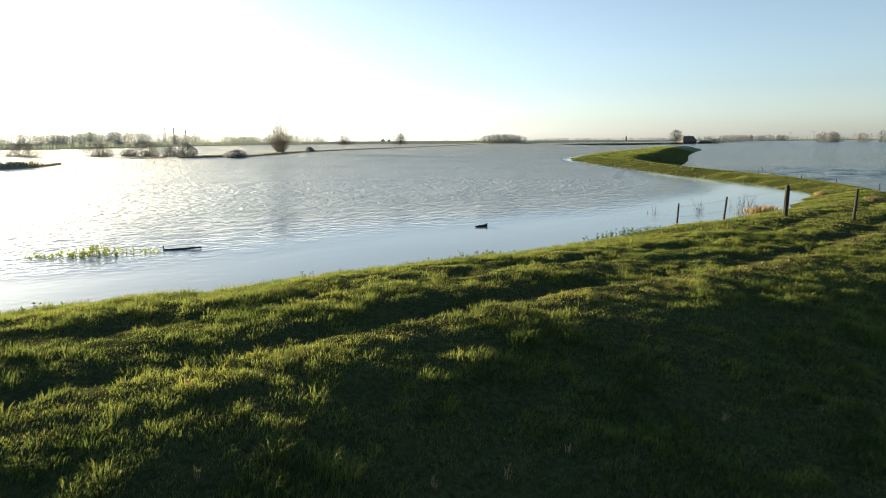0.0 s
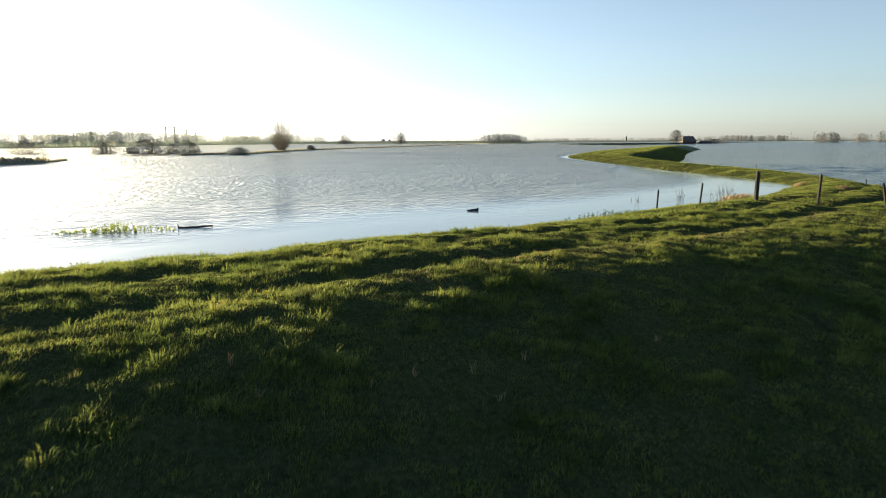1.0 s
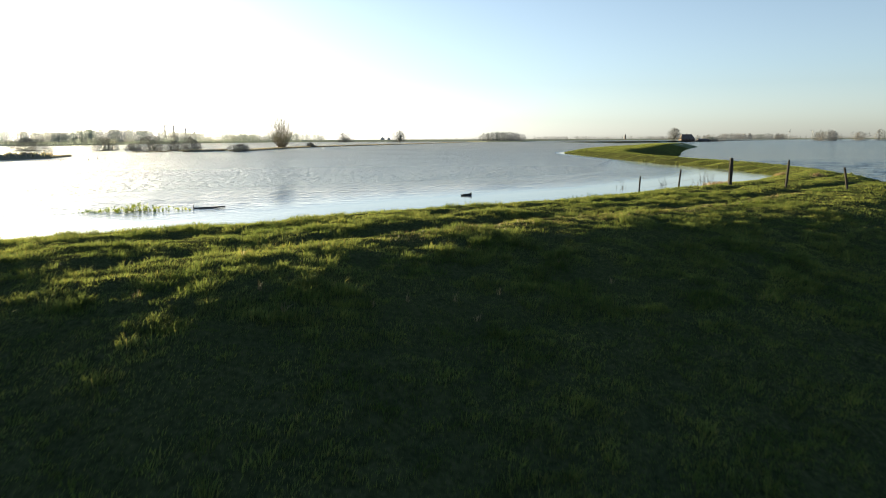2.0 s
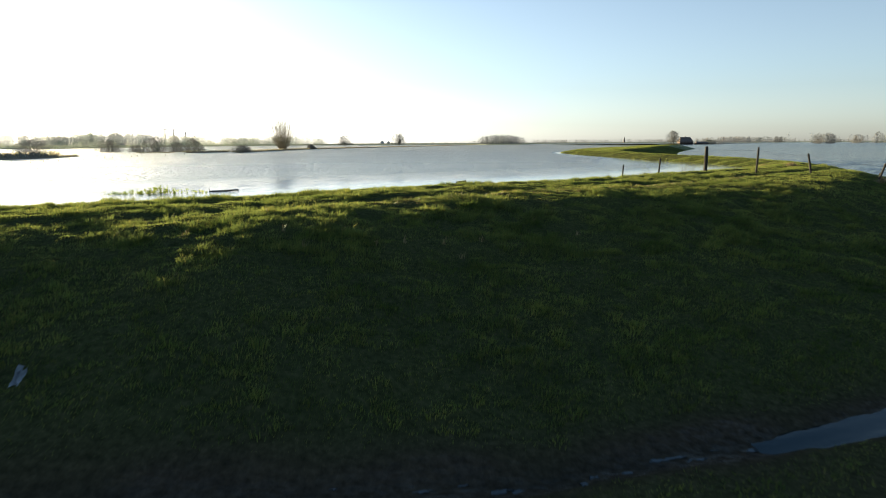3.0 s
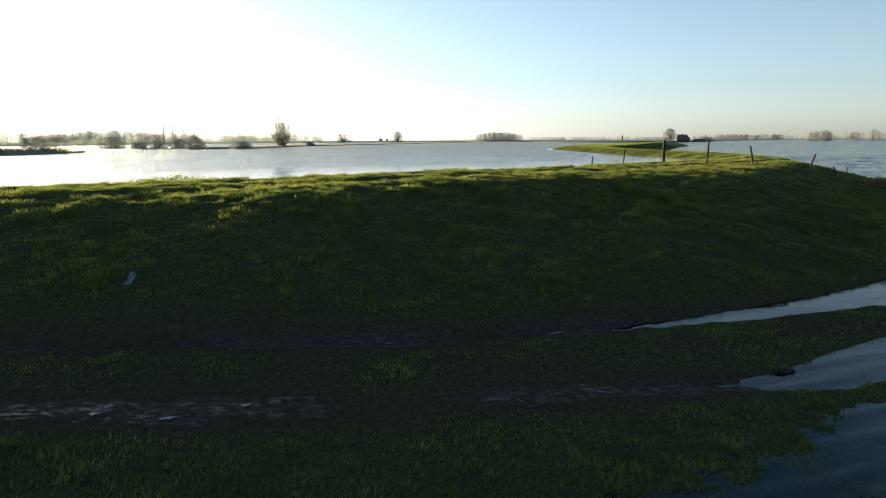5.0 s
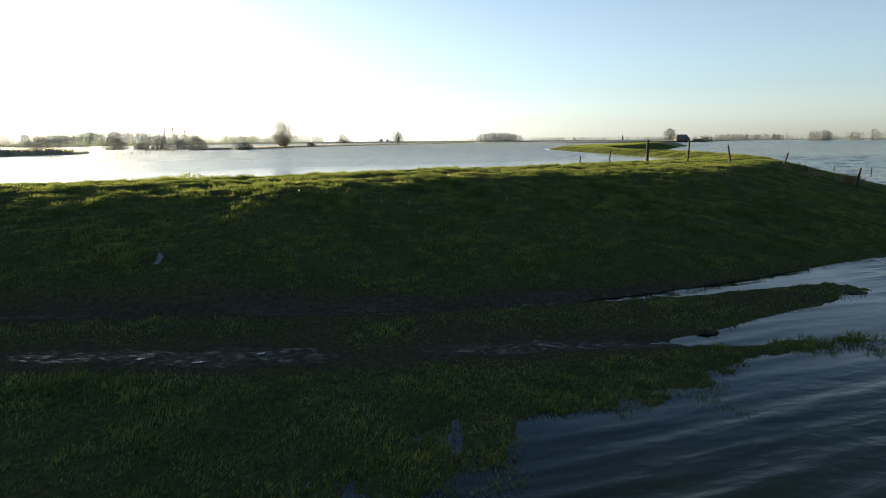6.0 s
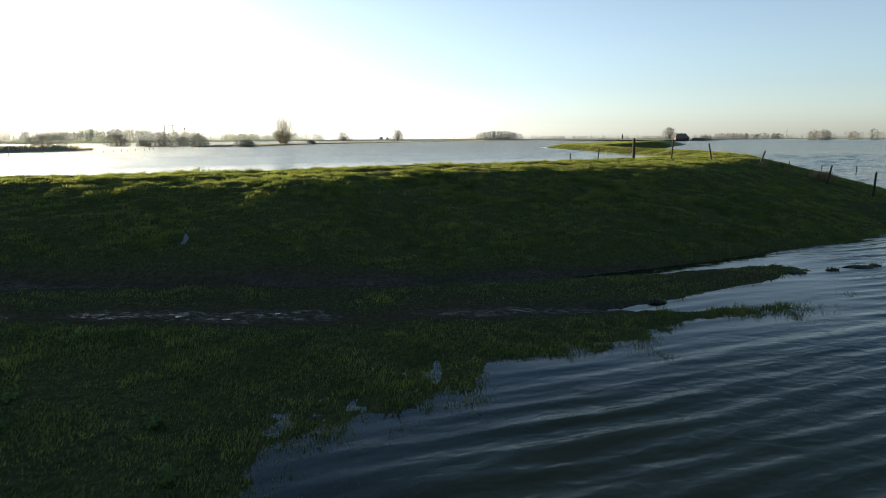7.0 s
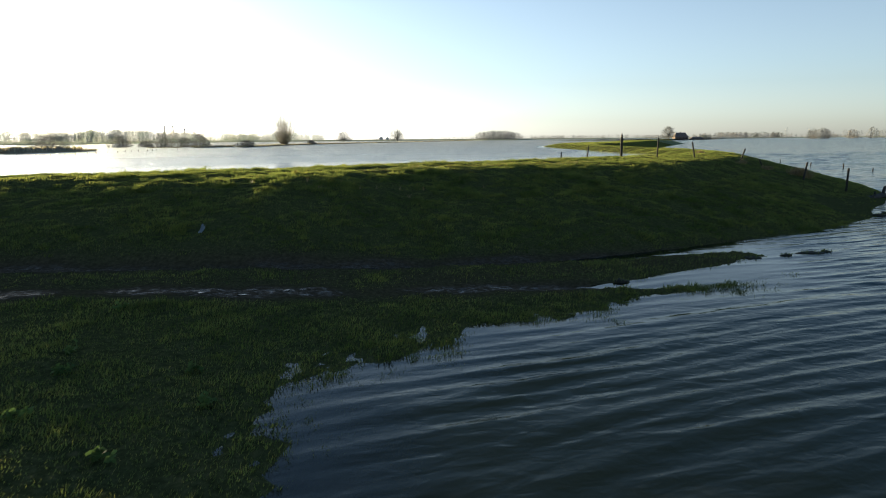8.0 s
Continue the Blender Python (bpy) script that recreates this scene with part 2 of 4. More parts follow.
def land(x, y, fine=True):
    x, y = np.asarray(x, float), np.asarray(y, float)
    d_l, d_r, d_b = -signed(SHORE, x, y), signed(TOE, x, y), signed(BANK, x, y)
    near = np.exp(-((np.maximum(np.hypot(x - 5, y - 10) - 60, 0)) / 60) ** 2)
    lumps = (0.07 * vnoise(x, y, 0.45, 1) + 0.10 * vnoise(x, y, 0.16, 2)) * (0.4 + 0.6 * near)
    crown = np.interp(y, [290, 330], [2.08, 1.60]) + 0.35 * lumps
    if fine:
        crown = crown + (0.06 * vnoise(x, y, 0.9, 3) + 0.09 * vnoise(x, y, 2.3, 13) + 0.06 * vnoise(x, y, 4.6, 23)) * near
        for off, deep, wide in ((3.8, 0.05, 0.35), (6.05, 0.10, 0.50)):
            crown = crown - deep * np.exp(-((d_l - off - 0.5 * vnoise(x, y, 0.2, 5) - 0.35 * vnoise(x, y, 0.8, 36)) / wide) ** 2) * near * (1 + 1.3 * vnoise(x, y, 0.55, 35))
    left = W_L + 0.03 + 0.21 * d_l + 0.25 * vnoise(x, y, 0.5, 4) * np.clip(d_l + 1.2, 0, 1)
    left = np.maximum(left, 0.3)
    steep, dc = np.clip((x + 3) / 4, 0, 1), np.minimum(d_r, 8.4)
    up = np.maximum(d_r, 0)
    long = np.where(d_r > 0, 0.02 + 0.27 * (1 - np.exp(-2 * up)) + 0.185 * up, 0.02 + 0.262 * d_r)
    bend = np.clip((14 - x) / 5, 0, 1)
    long = bend * long + (1 - bend) * (0.02 + 0.262 * d_r)
    slope = steep * long + (1 - steep) * np.where(d_r > 0, 0.30 + 0.38 * (1 - np.exp(-2 * np.clip(d_r, 0, 9))) + 0.26 * dc - 0.0105 * dc * dc, 0.30 + 0.9 * d_r) + lumps * np.clip(d_r, 0, 1) + (0.10 * vnoise(x, y, 1.5, 6) + 0.11 * vnoise(x, y, 3.4, 16)) * np.clip(d_r, 0, 1) * near
    # berm at the foot of the slope, with two wheel ruts that run out into the water
    berm = np.where(d_b > 0, np.minimum(0.065 * d_b, 0.30 + 0.012 * d_b), 0.10 * d_b)
    berm = np.clip(berm, -0.75, 0.42) + (0.06 * vnoise(x, y, 0.8, 7) + 0.05 * vnoise(x, y, 1.9, 17) + 0.06 * vnoise(x, y, 4.3, 27)) * np.clip(d_b * 0.5 + 0.8, 0, 1) + (0.05 * vnoise(x, y, 2.3, 37) + 0.07 * vnoise(x, y, 5.5, 47)) * np.exp(-((d_b - 0.2) / 1.1) ** 2)
    berm = np.where(d_b > 1.2, np.maximum(berm, 0.03), berm)
    floor = np.interp(x, [-30, -5, -0.1, 1.4, 2.7, 4.1, 5, 20], [0.42, 0.36, 0.23, 0.13, 0.07, 0.0, -0.06, -0.14]) + 0.06 * vnoise(x, y, 2.2, 8)
    floor_b = np.interp(x, [-30, -5, -1.2, 0.7, 3, 4.9, 7, 20], [0.42, 0.36, 0.30, 0.24, 0.11, 0.0, -0.06, -0.14]) + 0.06 * vnoise(x, y, 2.2, 18)
    r_a, r_b = np.abs(signed(RUT_A, x, y)), np.abs(signed(RUT_B, x, y))
    w_a = np.interp(x, [-10, 3, 6, 10], [0.30, 0.28, 0.34, 0.56])
    w_b = np.interp(x, [-10, 3, 5, 6, 7, 8.5], [0.34, 0.34, 0.28, 0.40, 0.62, 0.85])
    berm = np.minimum(berm, np.interp(x, [-2, 2, 6, 10], [0.5, 0.26, 0.10, 0.05]) + 0.06 * vnoise(x, y, 2.1, 19))
    strip = 0.04 * np.exp(-(((signed(RUT_A, x, y) + 1.15) / 0.6) ** 2)) * np.clip((11 - x) / 4, 0, 1) * np.clip((x - 3) / 3, 0, 1)
    strip = strip + 0.07 * np.exp(-(((d_b - 0.4) / 0.4) ** 2)) * np.clip((x - 4) / 2, 0, 1) * np.clip((9.2 - x) / 1.2, 0, 1)
    berm = berm + strip
    berm = berm + np.minimum(floor - berm, 0) * np.clip(1.6 - np.maximum(r_a / w_a, 0) * 1.2, 0, 1)
    berm = berm + np.minimum(floor_b - berm, 0) * np.clip(1.6 - np.maximum(r_b / w_b, 0) * 1.2, 0, 1)
    right = np.maximum(slope, berm)
    z = smin(smin(left, crown, 0.18), right, 0.22)
    # far shores
    edge = np.interp(x / np.maximum(y, 1), FAR_R, FAR_Y)
    side = np.where(d_r < 0, 0.0, W_L)
    rise = np.interp(x / np.maximum(y, 1), [-0.6, -0.35, -0.2], [0.5, 0.5, 0.5])
    far = side + np.clip(0.03 * (y - edge), -1, rise) + 0.5 * vnoise(x, y, 0.02, 9) * np.clip((y - edge) / 50, 0, 1)
    return np.where(y > 150, np.maximum(z, np.where(y > edge, far, -2)), z)


def steps(*rows):
    """Grid lines: start, then (end, spacing)."""
    out = [rows[0]]
    for end, gap in rows[1:]:
        n = max(1, round((end - out[-1]) / gap))
        out += list(np.linspace(out[-1], end, n + 1)[1:])
    return np.array(out)


def mesh_from(name, verts, faces, mat, smooth=False):
    """A mesh from arrays: faces is an (n, 3) or (n, 4) array."""
    me = bpy.data.meshes.new(name)
    k = faces.shape[1]
    me.vertices.add(len(verts))
    me.vertices.foreach_set("co", np.asarray(verts, np.float32).ravel())
    me.loops.add(faces.size)
    me.loops.foreach_set("vertex_index", faces.astype(np.int32).ravel())
    me.polygons.add(len(faces))
    me.polygons.foreach_set("loop_start", np.arange(0, faces.size, k, dtype=np.int32))
    if smooth:
        me.polygons.foreach_set("use_smooth", np.ones(len(faces), bool))
    me.materials.append(mat)
    me.update(calc_edges=True)
    me.validate()
    return me


def grid_mesh(name, xs, ys, height, mat):
    gx, gy = np.meshgrid(xs, ys)
    v = np.stack([gx, gy, height(gx, gy)], -1).reshape(-1, 3)
    i = np.arange(len(xs) * len(ys)).reshape(len(ys), len(xs))
    f = np.stack([i[:-1, :-1], i[:-1, 1:], i[1:, 1:], i[1:, :-1]], -1).reshape(-1, 4)
    return mesh_from(name, v, f, mat, True)


# soil and thatch between the blades; wet mud in the ruts
M_SOIL, nodes, links, b = material("turf_and_mud", 0.95, 0.0)
n1 = noise_node(nodes, links, 11, 7, 0.7)
n2 = noise_node(nodes, links, 0.5, 4, 0.6)
turf = ramp(nodes, links, n1.outputs[0], [(0.34, (0.030, 0.034, 0.013)), (0.55, (0.064, 0.066, 0.026)), (0.70, (0.105, 0.092, 0.042))])
mud = ramp(nodes, links, n1.outputs[0], [(0.3, (0.028, 0.022, 0.015)), (0.7, (0.078, 0.058, 0.038))])
wet = nodes.new("ShaderNodeAttribute")
wet.attribute_name = "mud"
pasture = ramp(nodes, links, n2.outputs[0], [(0.35, (0.22, 0.24, 0.16)), (0.65, (0.33, 0.33, 0.23))])
field = nodes.new("ShaderNodeAttribute")
field.attribute_name = "field"
dry = mixed(nodes, links, field.outputs["Fac"], turf.outputs[0], pasture.outputs[0])
links.new(mixed(nodes, links, wet.outputs["Fac"], dry, mud.outputs[0]), b.inputs["Base Color"])
rr = nodes.new("ShaderNodeMapRange")
rr.inputs[1].default_value, rr.inputs[2].default_value, rr.inputs[3].default_value, rr.inputs[4].default_value = 0.50, 0.60, 0.80, 0.22
glint = nodes.new("ShaderNodeMath")           # small wet patches in the mud
glint.operation = "MULTIPLY"
n3 = noise_node(nodes, links, 11, 5, 0.65, (0.55, 1.3, 1))
links.new(wet.outputs["Fac"], glint.inputs[0])
links.new(n3.outputs[0], glint.inputs[1])
links.new(glint.outputs[0], rr.inputs[0])
links.new(rr.outputs[0], b.inputs["Roughness"])
gloss = nodes.new("ShaderNodeMapRange")
gloss.inputs[1].default_value, gloss.inputs[2].default_value, gloss.inputs[3].default_value, gloss.inputs[4].default_value = 0.40, 0.64, 0.0, 0.07
links.new(glint.outputs[0], gloss.inputs[0])
links.new(gloss.outputs[0], b.inputs["Specular IOR Level"])
relief = bumped(nodes, links, b, n1.outputs[0], 0.7, 0.05)
flat = nodes.new("ShaderNodeMapRange")         # standing water lies smooth
flat.inputs[1].default_value, flat.inputs[2].default_value, flat.inputs[3].default_value, flat.inputs[4].default_value = 0.44, 0.54, 0.8, 0.2
links.new(glint.outputs[0], flat.inputs[0])
links.new(flat.outputs[0], relief.inputs["Strength"])

xs = steps(-4500, (-700, 250), (-120, 25), (-45, 3), (-16, 1.0), (-9, 0.3), (13, 0.15), (28, 0.25), (42, 0.5), (160, 2.4), (340, 8), (800, 25), (4500, 250))
ys = steps(-1500, (-200, 200), (-40, 16), (-18, 0.7), (3, 0.22), (22, 0.15), (36, 0.26), (60, 0.5), (140, 1.4), (360, 3.5), (1000, 14), (1800, 40), (4700, 250))
ground = new("ground", grid_mesh("ground", xs, ys, land, M_SOIL))
tagged(ground, "grassy summer dike and flooded low land", "ground", kind="structure")


def muddy(x, y):
    """How bare and wet the ground is: the ruts at the slope's foot, the worn tracks on the crown."""
    d_l = -signed(SHORE, x, y)
    m = 1.3 * np.exp(-((signed(RUT_A, x, y)) / 0.56) ** 2) + np.exp(-((signed(RUT_B, x, y)) / 0.50) ** 2)
    m = np.maximum(m, 0.42 * np.exp(-((signed(RUT_A, x, y) + 1.0) / 1.25) ** 4))     # trampled strip between the ruts
    m = m * np.clip((16 - x) / 4, 0, 1)
    return np.clip(m * (1.0 + 0.9 * vnoise(x, y, 0.9, 12)), 0, 1)


co = np.empty(len(ground.data.vertices) * 3, np.float32)
ground.data.vertices.foreach_get("co", co)
co = co.reshape(-1, 3)
attr = ground.data.attributes.new("mud", "FLOAT", "POINT")
attr.data.foreach_set("value", muddy(co[:, 0], co[:, 1]).astype(np.float32))
attr = ground.data.attributes.new("field", "FLOAT", "POINT")       # grazed pasture on the far shores
attr.data.foreach_set("value", (co[:, 1] > 250).astype(np.float32))

# ---- water ----
def water_sheet(name, xs, ys, z, mat, calm, keep, swell):
    """A level sheet of water on a grid, without the cells that lie deep under the land."""
    gx, gy = np.meshgrid(xs, ys)
    v = np.stack([gx, gy, np.full(gx.shape, z)], -1).reshape(-1, 3)
    i = np.arange(gx.size).reshape(gx.shape)
    f = np.stack([i[:-1, :-1], i[:-1, 1:], i[1:, 1:], i[1:, :-1]], -1).reshape(-1, 4)
    f = f[keep(v[:, 0], v[:, 1])[f].any(1)]
    used, f = np.unique(f, return_inverse=True)
    v = v[used]
    wind = calm(v[:, 0], v[:, 1])
    height, waved = swell(v[:, 0], v[:, 1])
    v[:, 2] += height * wind
    me = mesh_from(name, v, f.reshape(-1, 4), mat, True)
    me.attributes.new("ruffle", "FLOAT", "POINT").data.foreach_set("value", wind.astype(np.float32))
    me.attributes.new("swell", "FLOAT", "POINT").data.foreach_set("value", (1 - waved).astype(np.float32))
    return new(name, me)


def turned_noise(x, y, turn, along, across, shift):
    c, s_ = math.cos(turn), math.sin(turn)
    return vnoise((x * c + y * s_) * along, (y * c - x * s_) * across, 1.0, shift)


def chop(x, y):
    """Short steep wind waves on the flood, where the mesh is fine enough."""
    near = np.clip((150 - y) / 40, 0, 1) * np.clip((y - 10) / 6, 0, 1) * np.clip((x + 70) / 10, 0, 1)
    return near * (0.03 * turned_noise(x, y, 0.3, 0.7, 0.6, 41) + 0.035 * turned_noise(x, y, 0.5, 1.0, 0.9, 42)), near


def train(x, y, turn, length, height, sharp, shift):
    """One train of ripples: long bent crests, narrow above broad troughs, swelling and fading in groups."""
    c, s_ = math.cos(turn), math.sin(turn)
    across = y * c - x * s_ + length * (0.9 * turned_noise(x, y, turn, 0.30, 0.55, shift) + 0.35 * turned_noise(x, y, turn, 0.9, 1.1, shift + 1))
    group = np.clip(0.62 + 1.1 * turned_noise(x, y, turn, 0.33, 0.9, shift + 2), 0.12, 1.2)
    return height * group * (np.exp(sharp * (np.cos(2 * np.pi * across / length) - 1)) - 0.4)


def polder_chop(x, y):
    """Ripples run in along the bank; farther out coarse wind waves."""
    far = np.clip((130 - y) / 30, 0, 1) * np.clip((x - 14) / 12, 0, 1) * np.clip((120 - x) / 20, 0, 1) * np.clip((y + 5) / 10, 0, 1)
    near = np.clip((x + 5) / 1.5, 0, 1) * np.clip((17 - x) / 4, 0, 1) * np.clip((y + 16) / 2, 0, 1) * np.clip((9 - y) / 4, 0, 1)
    ripple = train(x, y, 0.33, 0.86, 0.030, 2.0, 51) + train(x, y, 0.38, 0.47, 0.034, 2.0, 61) + train(x, y, 0.26, 0.27, 0.013, 1.4, 71)
    return far * (0.12 * turned_noise(x, y, 0.35, 0.22, 0.5, 43) + 0.09 * turned_noise(x, y, 0.45, 0.45, 0.7, 44)) + near * ripple, near


def sheltered(x, y):
    """A calm strip lies along the near shore; farther along the dike the wind reaches in to the bank."""
    w = np.interp(y, [34, 75], [1, 0.12])
    return 0.008 + 0.99 * np.clip((signed(SHORE, x, y) - 4.5 * w + 3.0 * vnoise(x, y, 0.12, 81) * w) / (14 * w), 0, 1) ** 1.6


lx = steps(-4500, (-500, 200), (-75, 12), (-40, 0.8), (30, 0.5), (48, 1.5), (160, 6), (800, 40), (4500, 300))
ly = steps(-1500, (-100, 100), (8, 6), (80, 0.5), (125, 0.8), (250, 2.5), (1000, 20), (4700, 300))
wx = steps(-4500, (-500, 200), (-60, 20), (-5, 4), (17, 0.2), (22, 0.8), (112, 0.8), (160, 3), (800, 20), (4500, 300))
wy = steps(-1500, (-100, 100), (-16, 4), (9, 0.08), (125, 0.8), (240, 3), (1000, 20), (4700, 300))
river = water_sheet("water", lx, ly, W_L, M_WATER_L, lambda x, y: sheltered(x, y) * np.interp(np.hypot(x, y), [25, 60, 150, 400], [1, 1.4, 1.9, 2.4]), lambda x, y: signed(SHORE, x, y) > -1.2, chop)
tagged(river, "wide flood water rippled by wind, sky sheen put into its colour", "water", kind="structure")
polder = water_sheet("water", wx, wy, W_R, M_WATER_R, lambda x, y: np.clip(0.2 - (signed(BANK, x, y) + 0.4) / 2.2, 0.2, 1) * np.interp(np.hypot(x - 2, y + 10), [14, 70, 200, 500], [1, 1.6, 2.6, 3.2]), lambda x, y: signed(TOE, x, y) < 1.2, polder_chop)
tagged(polder, "dark blue flood water with wave crests below the dike", "water", kind="structure")


# ---- growth ----
def blades(name, x, y, z, height, width, mat, lean=0.45, wind=(0.25, -0.1), soft=1.0):
    """Grass: each blade a bent strip of a quad and a tip."""
    n = len(x)
    a = rng.random(n) * 2 * np.pi
    side = np.stack([np.cos(a), np.sin(a), np.zeros(n)], -1) * (width * 0.5)[:, None]
    tilt = rng.random(n) * 2 * np.pi
    amount = lean * rng.random(n)
    dx, dy = np.cos(tilt) * amount + wind[0], np.sin(tilt) * amount + wind[1]
    base = np.stack([x, y, z - 0.01], -1)
    up = np.stack([dx * 0.35, dy * 0.35, np.ones(n) * 0.6], -1) * height[:, None]
    top = np.stack([dx, dy, np.ones(n) * (1 - 0.25 * amount)], -1) * height[:, None]
    v = np.stack([base - side, base + side, base + up + side * 0.8, base + up - side * 0.8, base + top], 1).reshape(-1, 3)
    i = np.arange(n)[:, None] * 5
    f = np.concatenate([i + np.array([[0, 1, 2]]), i + np.array([[0, 2, 3]]), i + np.array([[3, 2, 4]])], 1).reshape(-1, 3)
    return new(name, mesh_from(name, v, f, mat))


def worn(x, y, d_l):
    """Wear by wheels: the two tracks on the crown and the muddy way at the slope's foot."""
    w = 0.5 * vnoise(x, y, 0.2, 5)
    crown = 0.5 * np.exp(-((d_l - 3.8 - w) / 0.35) ** 2) + 0.75 * np.exp(-((d_l - 6.05 - w) / 0.48) ** 2)
    foot = np.exp(-(np.minimum(np.abs(signed(RUT_A, x, y)), np.abs(signed(RUT_B, x, y))) / 0.65) ** 4)
    return np.maximum(crown, foot)


def spots(n, x0, x1, y0, y1, keep, along=0):
    """Places on the dike that are dry enough for grass, with their height, lushness and wear."""
    x, y = rng.uniform(x0, x1, n), rng.uniform(y0, y1, n)
    if along:                                   # a band beside the shore
        x = np.interp(y, SHORE[:, 1], SHORE[:, 0]) + rng.uniform(-1, along, n)
    d_l, d_r = -signed(SHORE, x, y), signed(TOE, x, y)
    ok = keep(x, y, d_l, d_r)
    x, y, d_l = x[ok], y[ok], d_l[ok]
    z = land(x, y)
    ok = (z > np.where(d_l < 2.2, W_L - 0.08, W_R - 0.22)) & (rng.random(len(x)) > muddy(x, y) * 1.5)
    x, y, z, d_l = x[ok], y[ok], z[ok], d_l[ok]
    return x, y, z, vnoise(x, y, 1.3, 21) + 0.7 * vnoise(x, y, 3.7, 22), np.clip(worn(x, y, d_l), 0, 1)


def undergrowth(n, x0, x1, y0, y1, h0, h1, width, keep, along=0, mat=M_GRASS, label="close short green grass on the dike"):
    """The close short grass: one slender leaf each."""
    x, y, z, lush, wear = spots(n, x0, x1, y0, y1, keep, along)
    n = len(x)
    h = (h0 + (h1 - h0) * rng.random(n) ** 1.5) * np.clip(1 + 1.0 * lush, 0.5, 1.7) * (1 - 0.65 * wear)
    a, t = rng.random(n) * 2 * np.pi, rng.random(n) * 2 * np.pi
    side = np.stack([np.cos(a), np.sin(a), np.zeros(n)], -1) * (width * (0.35 + 0.35 * rng.random(n)))[:, None]
    lean = 0.75 * rng.random(n)
    top = np.stack([np.cos(t) * lean + 0.25, np.sin(t) * lean - 0.1, 1 - 0.25 * lean], -1) * h[:, None]
    base = np.stack([x, y, z - 0.008], -1)
    v = np.stack([base - side, base + side, base + top], 1).reshape(-1, 3)
    ob = new("grass", mesh_from("grass", v, np.arange(3 * n).reshape(-1, 3), mat))
    return tagged(ob, label, "grass", kind="stuff")


def tufts(n, x0, x1, y0, y1, per, h0, h1, width, spread, keep, share=0.5, clump=1.3):
    """Taller tufts: blades arching out of one root."""
    x, y, z, lush, wear = spots(n, x0, x1, y0, y1, keep)
    ok = rng.random(len(x)) < (share + clump * lush) * (1 - 0.85 * wear)
    x, y, z, lush = x[ok], y[ok], z[ok], lush[ok]
    tall = (h0 + (h1 - h0) * rng.random(len(x)) ** 2) * np.clip(1 + 1.1 * lush, 0.5, 1.7)
    k = np.repeat(np.arange(len(x)), per)
    m = len(k)
    a, r = rng.random(m) * 2 * np.pi, spread * np.sqrt(rng.random(m))
    h = tall[k] * (0.55 + 0.45 * rng.random(m))
    base = np.stack([x[k] + np.cos(a) * r, y[k] + np.sin(a) * r, z[k] - 0.015], -1)
    b_ = rng.random(m) * 2 * np.pi
    side = np.stack([np.cos(b_), np.sin(b_), np.zeros(m)], -1) * (width * (0.35 + 0.3 * rng.random(m)))[:, None]
    out = 0.25 + 0.75 * r / spread * rng.random(m)
    dx, dy = np.cos(a) * out + 0.22, np.sin(a) * out - 0.1
    up = np.stack([dx * 0.3, dy * 0.3, np.full(m, 0.62)], -1) * h[:, None]
    top = np.stack([dx, dy, 1 - 0.35 * out], -1) * h[:, None]
    v = np.stack([base - side, base + side, base + up + side * 0.8, base + up - side * 0.8, base + top], 1).reshape(-1, 3)
    i = np.arange(m)[:, None] * 5
    f = np.concatenate([i + np.array([[0, 1, 2]]), i + np.array([[0, 2, 3]]), i + np.array([[3, 2, 4]])], 1).reshape(-1, 3)
    ob = new("grass_tufts", mesh_from("grass_tufts", v, f, M_GRASS))
    return tagged(ob, "lush green grass tufts on the dike", "grass", kind="stuff")


def on_crown(x, y, l, r):
    return (l > -0.4) & (r > 5)


def on_slope(x, y, l, r):
    return (r > -0.2) & (r <= 5.2)


def on_berm(x, y, l, r):
    return r <= 0.0


def on_rest(x, y, l, r):
    return (l > -0.4) & (r > -0.2) & ((x < -10) | (x > 12) | (y > 22))


undergrowth(520000, -10, 12, 3, 22, 0.03, 0.075, 0.0095, on_crown)
undergrowth(120000, -10, 14, 3, 28, 0.05, 0.12, 0.009, lambda x, y, l, r: on_crown(x, y, l, r) & (np.exp(-((l - 6.8) / 0.55) ** 2) * np.clip((x + 4) / 4, 0.3, 1) + 1.0 * vnoise(x, y, 0.8, 33) + 0.5 * vnoise(x, y, 2.2, 34) > 0.62), 0, M_STRAW, "worn brownish grass along the wheel tracks")
undergrowth(400000, -14, 18, -1, 16, 0.03, 0.075, 0.013, on_slope)
undergrowth(300000, -14, 11, -15, 6, 0.04, 0.09, 0.014, on_berm)
undergrowth(400000, 0, 0, 8, 60, 0.04, 0.09, 0.017, lambda x, y, l, r: (l > -0.4) & (r > -0.2) & ((x > 12) | (y > 22)), 27)
undergrowth(150000, -30, -10, -6, 16, 0.04, 0.09, 0.018, on_rest)
undergrowth(160000, 15, 132, 58, 335, 0.06, 0.12, 0.045, lambda x, y, l, r: (l > -0.4) & (r > -0.2), 24)
tufts(24000, -10, 12, 3, 22, 26, 0.07, 0.18, 0.0066, 0.10, on_crown, 0.46, 1.7)
tufts(17000, -14, 18, -1, 16, 20, 0.07, 0.15, 0.010, 0.11, on_slope, 0.5, 1.0)
tufts(12000, -14, 11, -15, 6, 18, 0.06, 0.12, 0.008, 0.14, on_berm, 0.5, 1.0)
tufts(8000, -2.5, 11, -13, 2.5, 14, 0.06, 0.15, 0.009, 0.09, lambda x, y, l, r: np.abs(signed(BANK, x, y) + 0.45) < 1.1 * rng.random(len(x)) ** 0.6, 0.5, 2.0)
